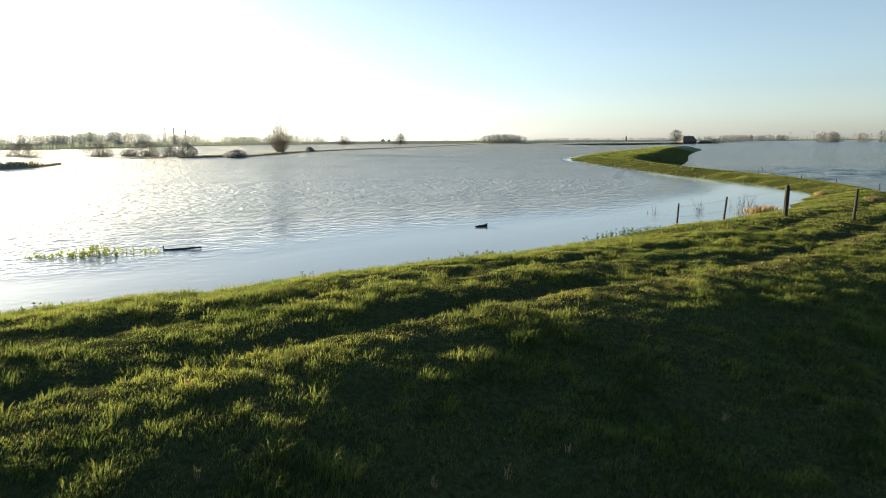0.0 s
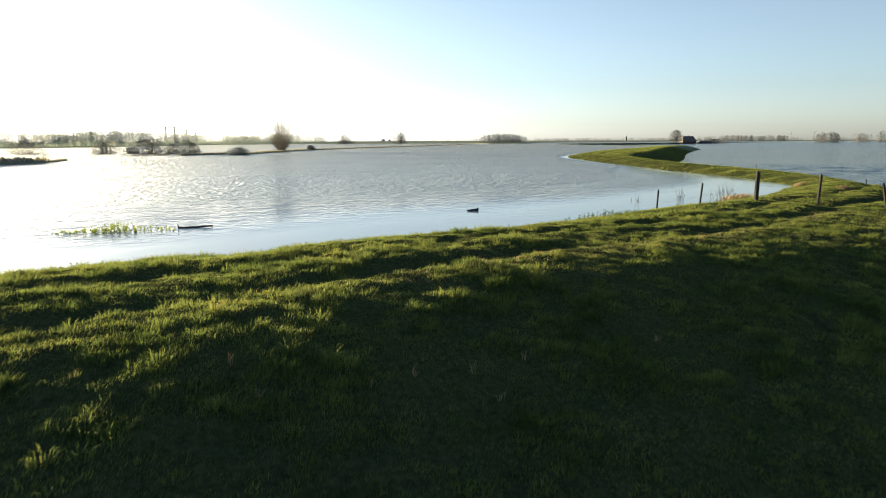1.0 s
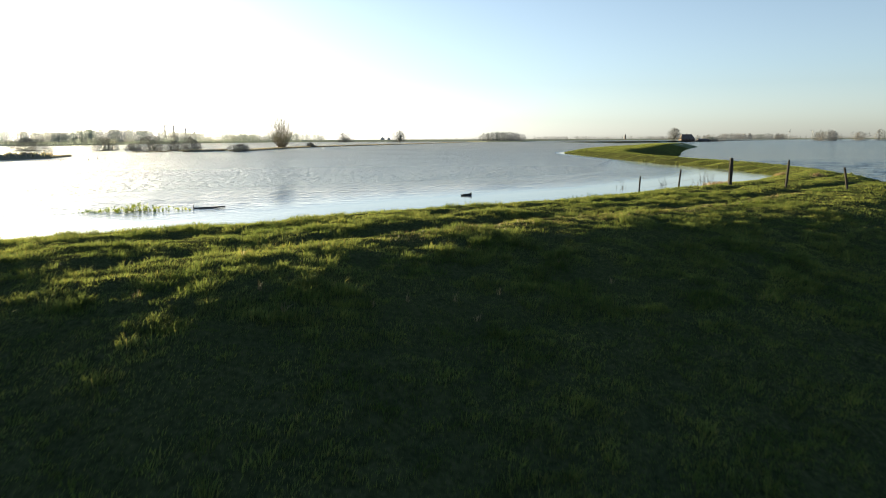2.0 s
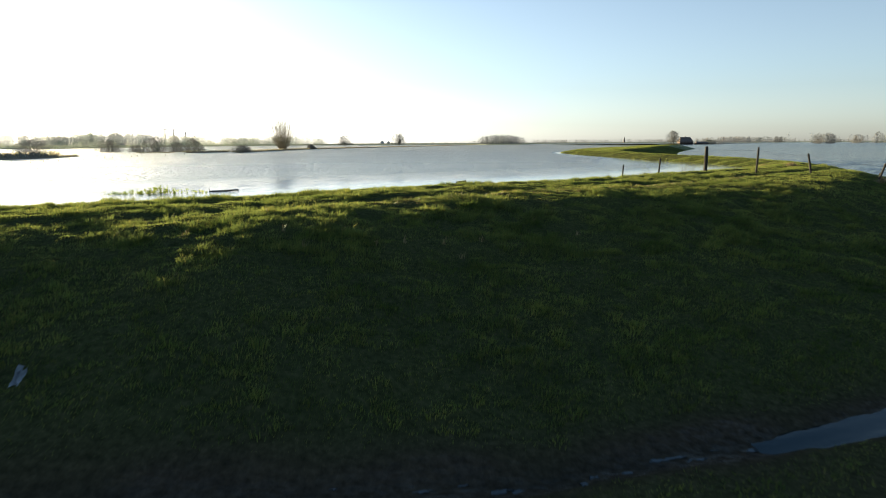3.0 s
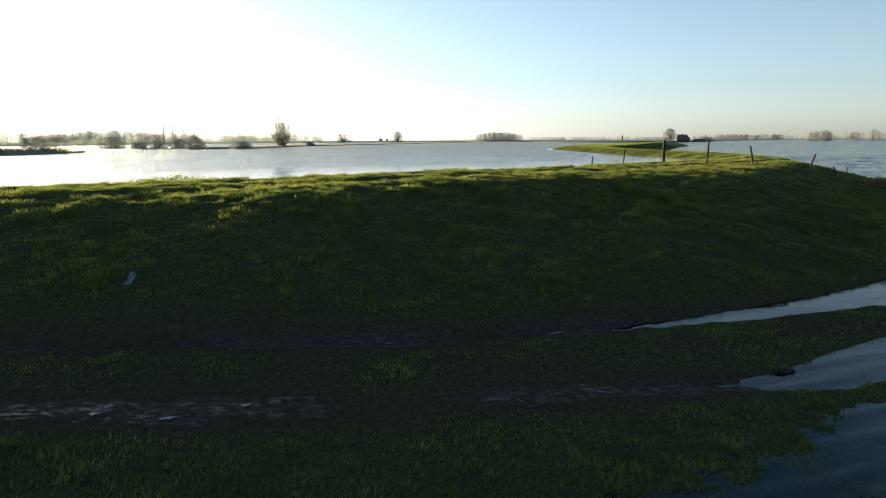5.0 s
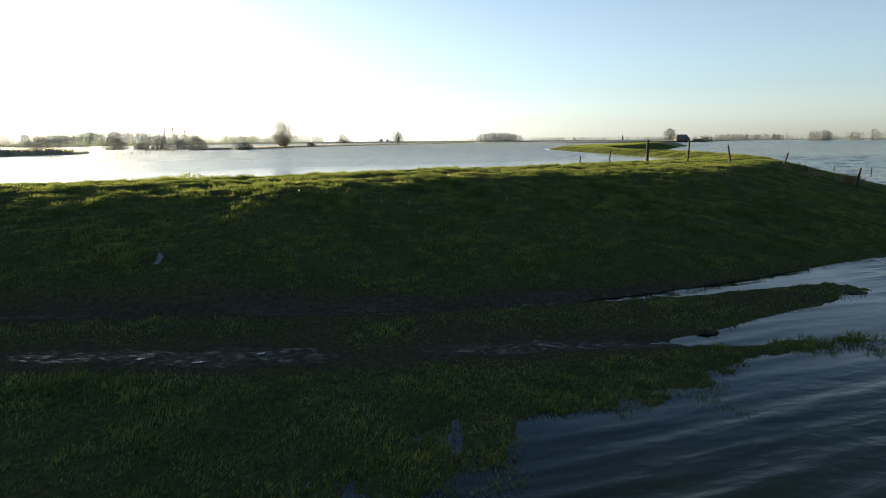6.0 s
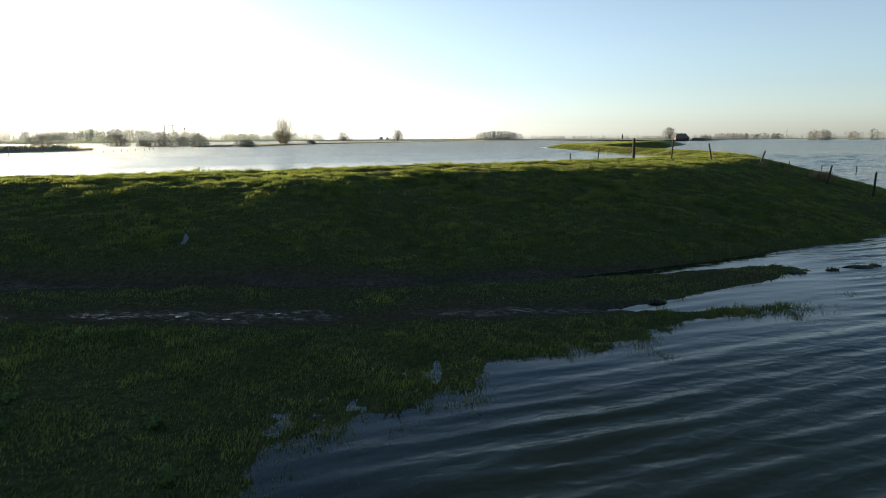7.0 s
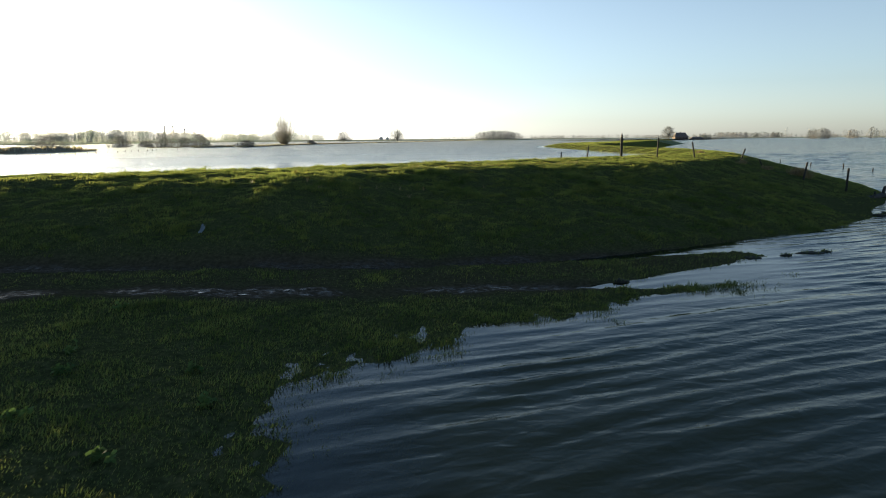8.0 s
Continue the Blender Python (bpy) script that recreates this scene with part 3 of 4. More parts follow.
tufts(12000, -30, 40, 2, 60, 15, 0.08, 0.16, 0.012, 0.11, on_rest)


# ---- parts and things ----
def thing(name, at, label, category, group=""):
    ob = new(name)
    ob.location = at
    bpy.context.view_layer.update()
    return tagged(ob, label, category, group)


def part(name, data, parent, label=""):
    """Links a mesh, in world metres, as a part of a thing."""
    ob = new(name, data)
    ob.parent = parent
    ob.matrix_parent_inverse = Matrix.Translation(-Vector(parent.location))
    return tagged(ob, label)


def from_bm(name, bm, mat, smooth=False):
    me = bpy.data.meshes.new(name)
    bmesh.ops.recalc_face_normals(bm, faces=bm.faces[:])
    bm.to_mesh(me)
    bm.free()
    me.materials.append(mat)
    if smooth:
        me.polygons.foreach_set("use_smooth", np.ones(len(me.polygons), bool))
    return me


def tubes(name, rows, mat, sides=4):
    """Tapered twigs and limbs: rows of start, end, radius at each, joined in one mesh."""
    r = np.array(rows, float)
    a, b, ra, rb = r[:, 0:3], r[:, 3:6], r[:, 6], r[:, 7]
    d = b - a
    d /= np.linalg.norm(d, axis=1)[:, None] + 1e-9
    ref = np.where(np.abs(d[:, 2:3]) > 0.9, [[1.0, 0, 0]], [[0, 0, 1.0]])
    u = np.cross(d, ref)
    u /= np.linalg.norm(u, axis=1)[:, None] + 1e-9
    w = np.cross(d, u)
    v = []
    for base, rad in ((a, ra), (b, rb)):
        for k in range(sides):
            q = 2 * np.pi * k / sides
            v.append(base + (u * np.cos(q) + w * np.sin(q)) * rad[:, None])
    v = np.stack(v, 1).reshape(-1, 3)
    i = np.arange(len(r))[:, None] * sides * 2
    f = np.concatenate([i + np.array([[k, (k + 1) % sides, sides + (k + 1) % sides, sides + k]]) for k in range(sides)], 1).reshape(-1, 4)
    return mesh_from(name, v, f, mat, True)


def ground_z(x, y):
    return float(land(np.array([x]), np.array([y]))[0])


def post_mesh(foot, top, radius, seed):
    """A weathered fence post: uneven, slightly tapered, with a worn, chamfered head."""
    gen = np.random.default_rng(seed)
    bm = bmesh.new()
    axis = Vector(top) - Vector(foot)
    n = 8
    rings = []
    for t, s in ((0, 1.06), (0.3, 1.0), (0.6, 0.98), (0.85, 0.95), (0.96, 0.93), (1.0, 0.72)):
        ring = []
        for k in range(n):
            q = 2 * math.pi * k / n
            r = radius * s * gen.uniform(0.9, 1.1)
            ring.append(bm.verts.new(Vector(foot) + axis * t + Vector((math.cos(q) * r, math.sin(q) * r, gen.normal(0, 0.012) if t == 1.0 else 0))))
        rings.append(ring)
    for lo, hi in zip(rings, rings[1:]):
        for k in range(n):
            bm.faces.new((lo[k], lo[(k + 1) % n], hi[(k + 1) % n], hi[k]))
    bm.faces.new(rings[-1])
    return from_bm("post", bm, M_POST)


def wire_mesh(points, radius=0.004):
    rows = []
    for a, b_ in zip(points, points[1:]):
        a, b_ = Vector(a), Vector(b_)
        sag = 0.05
        last = a
        for k in range(1, 7):
            t = k / 6
            q = a.lerp(b_, t) - Vector((0, 0, sag * 4 * t * (1 - t)))
            rows.append((*last, *q, radius, radius))
            last = q
    return tubes("wire", rows, M_WIRE, 3)


# fence over the dike: from the flood, over the crown, down to the polder
FENCE = [  # foot x, y; head x, y, z; radius
    (10.16, 28.23, 10.19, 28.20, 2.33, 0.042), (11.62, 27.05, 11.70, 27.05, 2.72, 0.042), (13.48, 25.85, 13.47, 25.84, 3.27, 0.09),
    (15.26, 24.48, 15.30, 24.48, 3.22, 0.05), (16.95, 22.95, 16.78, 23.05, 2.96, 0.05), (18.84, 21.45, 19.12, 21.45, 2.57, 0.05),
    (19.95, 20.70, 19.62, 20.80, 2.02, 0.035), (21.30, 19.35, 21.44, 19.33, 1.90, 0.05), (22.80, 18.05, 22.82, 18.04, 1.62, 0.055)]
fence = thing("fence", (13.48, 25.85, 2.0), "weathered grey-brown wooden posts with slack wire across the dike", "fence")
for k, (x, y, hx, hy, hz, rad) in enumerate(FENCE):
    z = min(ground_z(x, y), hz - 0.5) - 0.35
    part("post", post_mesh((x - (hx - x) * 0.3, y, z), (hx, hy, hz), rad, 40 + k), fence, "thick corner post" if rad > 0.08 else "")
for drop in (0.12, 0.55):
    part("wire", wire_mesh([(hx, hy, hz - drop) for x, y, hx, hy, hz, rad in FENCE]), fence)

# drowned pasture fences
gen = np.random.default_rng(5)


def drowned_fence(points, level, tall, rad, label):
    x, y = points[0]
    ob = thing("fence", (x, y, level), label, "fence", "drowned pasture fences")
    heads = []
    for k, (x, y) in enumerate(points):
        top = (x + gen.normal(0, 0.07), y + gen.normal(0, 0.05), level + tall * gen.uniform(0.45, 1.15))
        part("post", post_mesh((x, y, level - 0.6), top, rad * gen.uniform(0.8, 1.2), 90 + k), ob)
        heads.append(top)
    return ob


drowned_fence([(-42 - 7 * t + gen.normal(0, 0.15), 51 + 53 * t) for t in np.linspace(0, 1, 16)], W_L, 0.34, 0.045, "row of short dark posts standing in the flood water")
drowned_fence([(-47 - 2.5 * t, 108 + 60 * t) for t in np.linspace(0, 1, 14)], W_L, 0.34, 0.045, "row of short dark posts beside the drowned bank")
drowned_fence([(42, 44), (43.5, 50.5), (44.5, 58), (45.7, 66.5), (46.7, 75.4), (47.1, 83.3), (47.7, 91.5), (50, 100), (55, 108.5)], W_R, 0.5, 0.05, "row of dark posts standing in the polder water")


# driftwood, weeds, dry grass
def driftwood(name, a, b_, radius, seed, label, stubs=()):
    gen = np.random.default_rng(seed)
    a, b_ = Vector(a), Vector(b_)
    ob = thing(name, a, label, "driftwood")
    rows, last = [], a
    for k in range(1, 7):
        q = a.lerp(b_, k / 6) + Vector(gen.normal(0, radius * 0.12, 3))
        rows.append((*last, *q, radius * gen.uniform(0.9, 1.1), radius * gen.uniform(0.85, 1.05)))
        last = q
    part("stem", tubes("stem", rows, M_DRIFT, 7), ob)
    for t, way, r in stubs:
        p = a.lerp(b_, t)
        part("stub", tubes("stub", [(*p, *(p + Vector(way)), r, r * 0.6)], M_DRIFT, 6), ob)
    return ob


driftwood("driftwood_pole", (-9.10, 22.03, 1.53), (-7.95, 22.32, 1.57), 0.035, 1, "long dark wet pole floating on the flood", [(0.02, (-0.02, -0.02, 0.16), 0.02)])
driftwood("driftwood_log", (1.50, 27.15, 1.53), (1.95, 27.42, 1.57), 0.06, 2, "short dark log floating on calm water", [(0.8, (0.12, 0.05, 0.08), 0.035), (0.15, (-0.1, 0.02, 0.03), 0.04)])
driftwood("driftwood_log", (23.6, 17.6, 0.10), (25.4, 18.9, 0.16), 0.16, 3, "washed-up dark log at the dike's wet edge", [(0.9, (0.10, 0.02, 0.50), 0.10), (0.45, (0.02, 0.05, 0.30), 0.08)])


def leaf_clump(name, x, y, level, n, sx, sy, turn, tall, leaf, mat, seed, label, category):
    """Stalks with small leaves standing out of the water or the turf."""
    gen = np.random.default_rng(seed)
    ob = thing(name, (x, y, level), label, category)
    c, s_ = math.cos(turn), math.sin(turn)
    rows, verts, faces = [], [], []
    for k in range(n):
        u, v = gen.normal(0, sx), gen.normal(0, sy)
        px, py = x + u * c - v * s_, y + u * s_ + v * c
        h = tall * gen.uniform(0.25, 1.0) * math.exp(-abs(u) / (sx * 2.5))
        base = level - 0.04
        q = Vector((px + gen.normal(0, 0.25) * h, py + gen.normal(0, 0.25) * h, base + h))
        rows.append((px, py, base, *q, 0.006, 0.003))
        for _ in range(5):
            t = gen.uniform(0.25, 1.0)
            o = Vector((px, py, base)).lerp(q, t)
            w = Vector(gen.normal(0, 1, 3)).normalized() * leaf
            g = Vector(gen.normal(0, 1, 3)).normalized() * leaf * 0.5
            i = len(verts)
            verts += [o, o + w * 0.5 + g, o + w, o + w * 0.5 - g]
            faces.append((i, i + 1, i + 2, i + 3))
    tagged(part("stalks", tubes("stalks", rows, mat, 3), ob), kind="stuff")
    tagged(part("leaves", mesh_from("leaves", np.array(verts), np.array(faces), mat), ob), kind="stuff")
    return ob


leaf_clump("water_plants", -10.9, 21.2, W_L, 110, 0.8, 0.25, 0.28, 0.42, 0.07, M_WEED, 11, "yellow-green leafy plants standing in the flood", "plants")
leaf_clump("water_plants", -12.4, 20.9, W_L, 35, 0.6, 0.2, 0.2, 0.22, 0.06, M_WEED, 12, "sparse low plants in the flood water", "plants")
leaf_clump("shore_weeds", 7.0, 24.6, W_L + 0.05, 150, 1.5, 0.22, 0.72, 0.34, 0.05, M_DOCK, 13, "leafy green weeds along the waterline", "plants")
leaf_clump("shore_weeds", 1.0, 20.4, W_L + 0.05, 30, 0.8, 0.15, 0.55, 0.25, 0.05, M_DOCK, 14, "few small weeds at the waterline", "plants")
leaf_clump("dead_weeds", 15.6, 33.4, W_L, 26, 0.35, 0.25, 0, 1.1, 0.05, M_TWIG, 15, "dead brown weed stalks standing in the shallows", "plants")
leaf_clump("dead_weeds", 12.7, 32.0, W_L, 14, 0.22, 0.2, 0, 0.8, 0.04, M_TWIG, 16, "thin dead weed stalks in the shallows", "plants")
leaf_clump("dead_weeds", 10.3, 31.5, W_L, 8, 0.2, 0.2, 0, 0.5, 0.04, M_TWIG, 17, "few dead stalks in the flood water", "plants")


def tussock(x, y, r, tall, n, seed, label, stretch=1.0, turn=0.0, wide=0.022):
    """A tuft of long dry grass, arching outward."""
    gen = np.random.default_rng(seed)
    u, v = gen.normal(0, r * 0.45 * stretch, n), gen.normal(0, r * 0.45, n)
    px, py = x + u * math.cos(turn) - v * math.sin(turn), y + u * math.sin(turn) + v * math.cos(turn)
    z = np.maximum(land(px, py), W_L - 0.05 if ground_z(x, y) > 1.3 else 0)
    ob = blades("dry_tussock", px, py, z, tall * gen.uniform(0.4, 1.0, n), np.full(n, wide), M_STRAW, 0.9, (0.25, -0.1))
    return tagged(ob, label, "grass", kind="stuff")


tussock(15.7, 32.2, 0.55, 0.42, 700, 1, "flattened tan dry grass at the waterline", 3.0, 0.75)
tussock(20.8, 31.5, 0.32, 0.30, 260, 2, "tan dry grass tuft on the crown", 1.3, 0.4)
tussock(23.4, 40.0, 0.40, 0.36, 320, 3, "tan dry grass tuft at the bay's corner", 1.4, 0.8)
tussock(18.8, 21.1, 0.25, 0.3, 180, 4, "small dry tuft at a post's foot")
tussock(19.9, 20.5, 0.3, 0.3, 200, 5, "small dry tuft under a broken post")
tussock(21.75, 20.5, 0.42, 0.6, 1100, 6, "large tan dry grass tuft on the slope", 1.1, -0.7)


def islet(x, y, r, tall, seed, label):
    """A clod of turf or mud standing out of the water, with a few blades."""
    gen = np.random.default_rng(seed)
    ob = thing("turf_clod", (x, y, 0), label, "clod", "clods in the water")
    bm = bmesh.new()
    bmesh.ops.create_icosphere(bm, subdivisions=3, radius=1.0)
    for v in bm.verts:
        p = v.co.copy()
        k = 1 + 0.35 * noise.noise(p * 1.7 + Vector((seed, 0, 0))) + 0.2 * noise.noise(p * 4.1)
        v.co = Vector((x + p.x * r * 1.5 * k, y + p.y * r * 0.8 * k, p.z * tall * k - 0.01))
    part("clod", from_bm("clod", bm, M_CLOD, True), ob)
    n = 60
    q, d = gen.uniform(0, 2 * np.pi, n), r * np.sqrt(gen.random(n))
    tuft = blades("blades", x + np.cos(q) * d * 1.4, y + np.sin(q) * d * 0.8, np.full(n, tall * 0.4), gen.uniform(0.04, 0.12, n), np.full(n, 0.008), M_GRASS, 0.8)
    tuft.parent = ob
    tuft.matrix_parent_inverse = Matrix.Translation(-Vector(ob.location))
    tagged(tuft, kind="stuff")


M_CLOD = rough_stuff("wet_clod", (0.012, 0.011, 0.008), (0.04, 0.036, 0.022), 12, 0.8, 0.6)
islet(6.05, 0.02, 0.14, 0.08, 1, "dark mud clod at the puddle's edge")
for k, (x, y, r) in enumerate([(10.4, 2.75, 0.20), (11.5, 3.0, 0.12), (12.4, 3.35, 0.24), (12.9, 3.5, 0.12)]):
    islet(x, y, r, 0.06, 5 + k, "small dark turf clod just above the water")
for k, (x, y, r) in enumerate([(20.2, 11.8, 0.22), (21.0, 12.5, 0.15)]):
    islet(x, y, r, 0.07, 15 + k, "dark turf clod off the dike's wet edge")

gen = np.random.default_rng(31)
for k in range(12):
    x, y = gen.uniform(-8, -0.8), gen.uniform(-8.5, -3.0)
    leaf_clump("dock_plant", x, y, ground_z(x, y) + 0.03, 9, 0.06, 0.06, 0, 0.20, 0.075, M_DOCK, 40 + k, "small broad-leaved green dock in the grass", "plant")


# pale bleached stalks that stick out of the turf, and weeds at the waterline
for k, (x, y) in enumerate([(2.75, 9.97), (1.42, 8.27), (-2.4, 7.05), (-1.35, 7.55), (-0.65, 6.9), (0.62, 7.6), (-3.2, 8.9), (-4.1, 6.6), (0.95, 7.15), (-1.9, 6.45), (3.6, 9.1), (-0.15, 7.3)]):
    tussock(x, y, 0.05, 0.2, 9, 70 + k, "few pale bleached grass stalks on the crown's edge", 1.0, 0.0, 0.009)
leaf_clump("shore_weeds", -8.3, 14.2, W_L + 0.04, 60, 0.55, 0.14, 0.55, 0.26, 0.05, M_DOCK, 18, "low dark weeds at the waterline", "plants")
leaf_clump("shore_weeds", -3.4, 17.6, W_L + 0.04, 14, 0.3, 0.1, 0.6, 0.25, 0.04, M_DOCK, 19, "few dark weed stalks at the waterline", "plants")


def puddle(x, y, long, wide, turn, seed):
    """A shallow puddle: a level, ragged sheet of water that the uneven mud breaks up."""
    gen = np.random.default_rng(seed)
    bm = bmesh.new()
    c, s_ = math.cos(turn), math.sin(turn)
    z = ground_z(x, y) + 0.006
    rim = []
    for k in range(18):
        q = 2 * math.pi * k / 18
        r = gen.uniform(0.35, 1.15)
        u, w = math.cos(q) * long * r, math.sin(q) * wide * r
        rim.append(bm.verts.new((x + u * c - w * s_, y + u * s_ + w * c, z)))
    bm.faces.new(rim)
    bmesh.ops.extrude_face_region(bm, geom=bm.faces[:])
    for v in rim:
        v.co.z -= 0.03
    return tagged(new("puddle", from_bm("puddle", bm, M_PUDDLE)), "small shallow puddle in a muddy wheel rut", "puddle", "puddles in the ruts")


gen = np.random.default_rng(12)
for line, x0, x1, n in ((RUT_A, -0.6, 4.1, 16), (RUT_B, -3.2, -1.0, 3)):
    for k in range(n):
        x = x0 + (x1 - x0) * (k + gen.uniform(0.1, 0.9)) / n
        y = float(np.interp(x, line[:, 0], line[:, 1])) + gen.normal(0, 0.10)
        puddle(x, y, gen.uniform(0.05, 0.18), gen.uniform(0.02, 0.05), 0.25, 200 + k)


# scrap of plastic on the slope
def litter(x, y, seed):
    """A torn bag: one crumpled broad leaf folded upright, with two pointed ends."""
    gen = np.random.default_rng(seed)
    z = ground_z(x, y) + 0.04
    bm = bmesh.new()
    bmesh.ops.create_grid(bm, x_segments=8, y_segments=10, size=0.5)
    for v in bm.verts:
        u, w = v.co.x, v.co.y + 0.5                      # across, and up from the turf
        wide = 0.105 * (1 - 0.55 * w) * (1 + 0.25 * math.sin(7 * w))
        fold = 0.035 * math.sin(9 * u + 4 * w) + gen.normal(0, 0.006)
        tip = 0.07 * max(0, w - 0.55) * (abs(u - 0.1) * 4)   # notch between the ends
        v.co = Vector((x + u * wide + 0.09 * w + fold * 0.4, y + fold + 0.04 * w, z + 0.02 + 0.145 * w + tip + gen.normal(0, 0.004)))
    bmesh.ops.solidify(bm, geom=bm.faces[:], thickness=0.004)
    ob = new("plastic_scrap", from_bm("plastic_scrap", bm, M_WHITE))
    return tagged(ob, "crumpled pale blue-white plastic scrap caught in grass", "litter")


litter(-4.04, 1.67, 3)


# ---- across the flood: drowned banks, bushes, the willow ----
def bank(name, line, width, tall, level, seed, label):
    """A low grown bank: a rounded ridge of uneven height with rough growth on it."""
    gen = np.random.default_rng(seed)
    pts = smooth_line(line, 14)
    bm = bmesh.new()
    rows = []
    for k, (x, y) in enumerate(pts):
        a, b_ = pts[max(k - 1, 0)], pts[min(k + 1, len(pts) - 1)]
        d = Vector((b_[0] - a[0], b_[1] - a[1], 0)).normalized()
        side = Vector((-d.y, d.x, 0))
        end = min(1, k / 3, (len(pts) - 1 - k) / 3)
        h = tall * end * (0.65 + 0.7 * gen.random())
        rows.append([bm.verts.new(Vector((x, y, level)) + side * width * o * (0.3 + 0.7 * end) + Vector((0, 0, h * e - 0.25 + gen.normal(0, 0.05)))) for o, e in ((-0.5, 0), (-0.32, 0.75), (-0.1, 1.05), (0.15, 0.95), (0.34, 0.7), (0.5, 0))])
    for lo, hi in zip(rows, rows[1:]):
        for k in range(5):
            bm.faces.new((lo[k], lo[k + 1], hi[k + 1], hi[k]))
    ob = new(name, from_bm(name, bm, M_BANK, True))
    tagged(ob, label, "bank", kind="structure")
    n = int(60 * sum(math.hypot(*(q - p)) for p, q in zip(pts, pts[1:])) ** 0.9)
    i = gen.integers(0, len(pts) - 1, n)
    t = gen.random(n)
    px = pts[i, 0] * (1 - t) + pts[i + 1, 0] * t + gen.normal(0, width * 0.2, n)
    py = pts[i, 1] * (1 - t) + pts[i + 1, 1] * t + gen.normal(0, width * 0.2, n)
    grown = blades("rough_growth", px, py, np.full(n, level + tall * 0.35), tall * gen.uniform(0.3, 0.9, n), np.full(n, 0.13), M_STRAW_DARK, 0.8, (0, 0))
    tagged(grown, "rough dead growth on the drowned bank", "growth", kind="stuff")


M_STRAW_DARK = leafy("rough_growth", [(0.0, (0.20, 0.17, 0.11)), (0.6, (0.30, 0.26, 0.17)), (1.0, (0.40, 0.34, 0.23))], 0.5)
bank("bank", [(-60.5, 78), (-59.8, 83), (-58.8, 88), (-57.8, 94)], 2.6, 0.95, W_L, 1, "low overgrown bank island in the flood")
bank("bank", [(-58.5, 93), (-59.5, 99), (-61.5, 106)], 1.2, 0.35, W_L, 2, "thin end of the drowned bank")
bank("bank", [(-56, 140), (-53, 146), (-50.5, 153)], 2.2, 0.55, W_L, 3, "low dark bank rising from the flood")
bank("bank", [(-66, 138), (-62, 141), (-60, 143)], 1.2, 0.3, W_L, 4, "last tip of a drowned bank")
bank("bank", [(-45, 140), (-45.5, 165), (-45.5, 192), (-42, 220), (-34.5, 258), (-24, 300), (-10, 357), (12, 460), (38, 590)], 2.6, 0.48, W_L, 5, "long narrow road bank through the flood")

def twig_bush(name, x, y, z, height, width, n, seed, label, category, group="", trunk=0.0, twig=0.5, thin=0.022):
    """A leafless bush or round tree: limbs from the base to the shell, and a cloud of short twigs growing outward."""
    gen = np.random.default_rng(seed)
    ob = thing(name, (x, y, z), label, category, group)
    base = Vector((x, y, z + trunk))
    limbs = [(x, y, z - 0.3, *base, thin * 10, thin * 8)] if trunk else []
    for k in range(22):
        a, e = gen.uniform(0, 2 * math.pi), gen.uniform(0.1, 1.0)
        r = width * 0.5 * math.sqrt(1 - 0.9 * e * e) * gen.uniform(0.6, 0.95)
        tip = Vector((x + math.cos(a) * r, y + math.sin(a) * r * 0.8, z + trunk + (height - trunk) * (0.15 + 0.8 * e)))
        bend = base.lerp(tip, 0.5) + Vector((0, 0, height * 0.08)) + Vector(gen.normal(0, width * 0.02, 3))
        foot = base + Vector((math.cos(a), math.sin(a), 0)) * (0 if trunk else r * 0.45)
        limbs += [(*foot, *bend, thin * 3.0, thin * 2.0), (*bend, *tip, thin * 2.0, thin * 0.8)]
    tagged(part("branchwork", tubes("branchwork", limbs, M_BUSH, 4), ob), kind="" if trunk else "stuff")
    a, e = gen.uniform(0, 2 * np.pi, n), gen.random(n) ** 1.5
    lump = 0.85 + 0.8 * vnoise(np.cos(a) * 1.6 + 3, np.sin(a) * 1.6 + e * 2, 1.0, seed)
    r = width * 0.5 * np.sqrt(1 - 0.97 * e ** 2.2) * gen.random(n) ** 0.55 * lump * (0.82 + 0.18 * np.minimum(1, e * 4))
    c = np.stack([x + np.cos(a) * r, y + np.sin(a) * r * 0.8, z + trunk * 0.5 + (height - trunk * 0.5) * e * (0.55 + 0.5 * lump)], -1)
    d = np.stack([np.cos(a) * r / width * 1.6, np.sin(a) * r / width * 1.6, 0.25 + 0.6 * e], -1) + gen.normal(0, 0.35, (n, 3))
    d *= (twig * gen.uniform(0.5, 1.2, n) / np.linalg.norm(d, axis=1))[:, None]
    w = np.cross(d, gen.normal(0, 1, (n, 3)))
    w *= thin / np.linalg.norm(w, axis=1)[:, None]
    v = np.stack([c - w, c + w, c + d], 1).reshape(-1, 3)
    tagged(part("crown", mesh_from("crown", v, np.arange(3 * n).reshape(-1, 3), M_BUSH), ob), kind="stuff")
    return ob


BUSH = "leafless grey-brown bush standing in flood water"
for k, (x, y, w, h, n) in enumerate([(-104, 162, 13.0, 3.2, 4600), (-83, 160, 8.0, 3.2, 3400), (-77.5, 163, 5.4, 1.7, 1700), (-71.5, 160, 10.0, 3.7, 5000), (-65.5, 159, 7.0, 2.4, 2600),
                                     (-60.5, 157, 7.4, 3.2, 3600)]):
    twig_bush("bush", x, y, W_L - 0.1, h, w, n, 60 + k, BUSH + (", broad" if w > 6 else ""), "bush", "drowned bushes")
for k, (x, y, w, h) in enumerate([(-44.4, 144, 6.0, 1.4), (-42.5, 216, 4.0, 1.3)]):
    twig_bush("bush", x, y, W_L + 0.1, h, w, 2400, 80 + k, "low dense dark bush on the road bank", "bush", "bushes on the road bank")


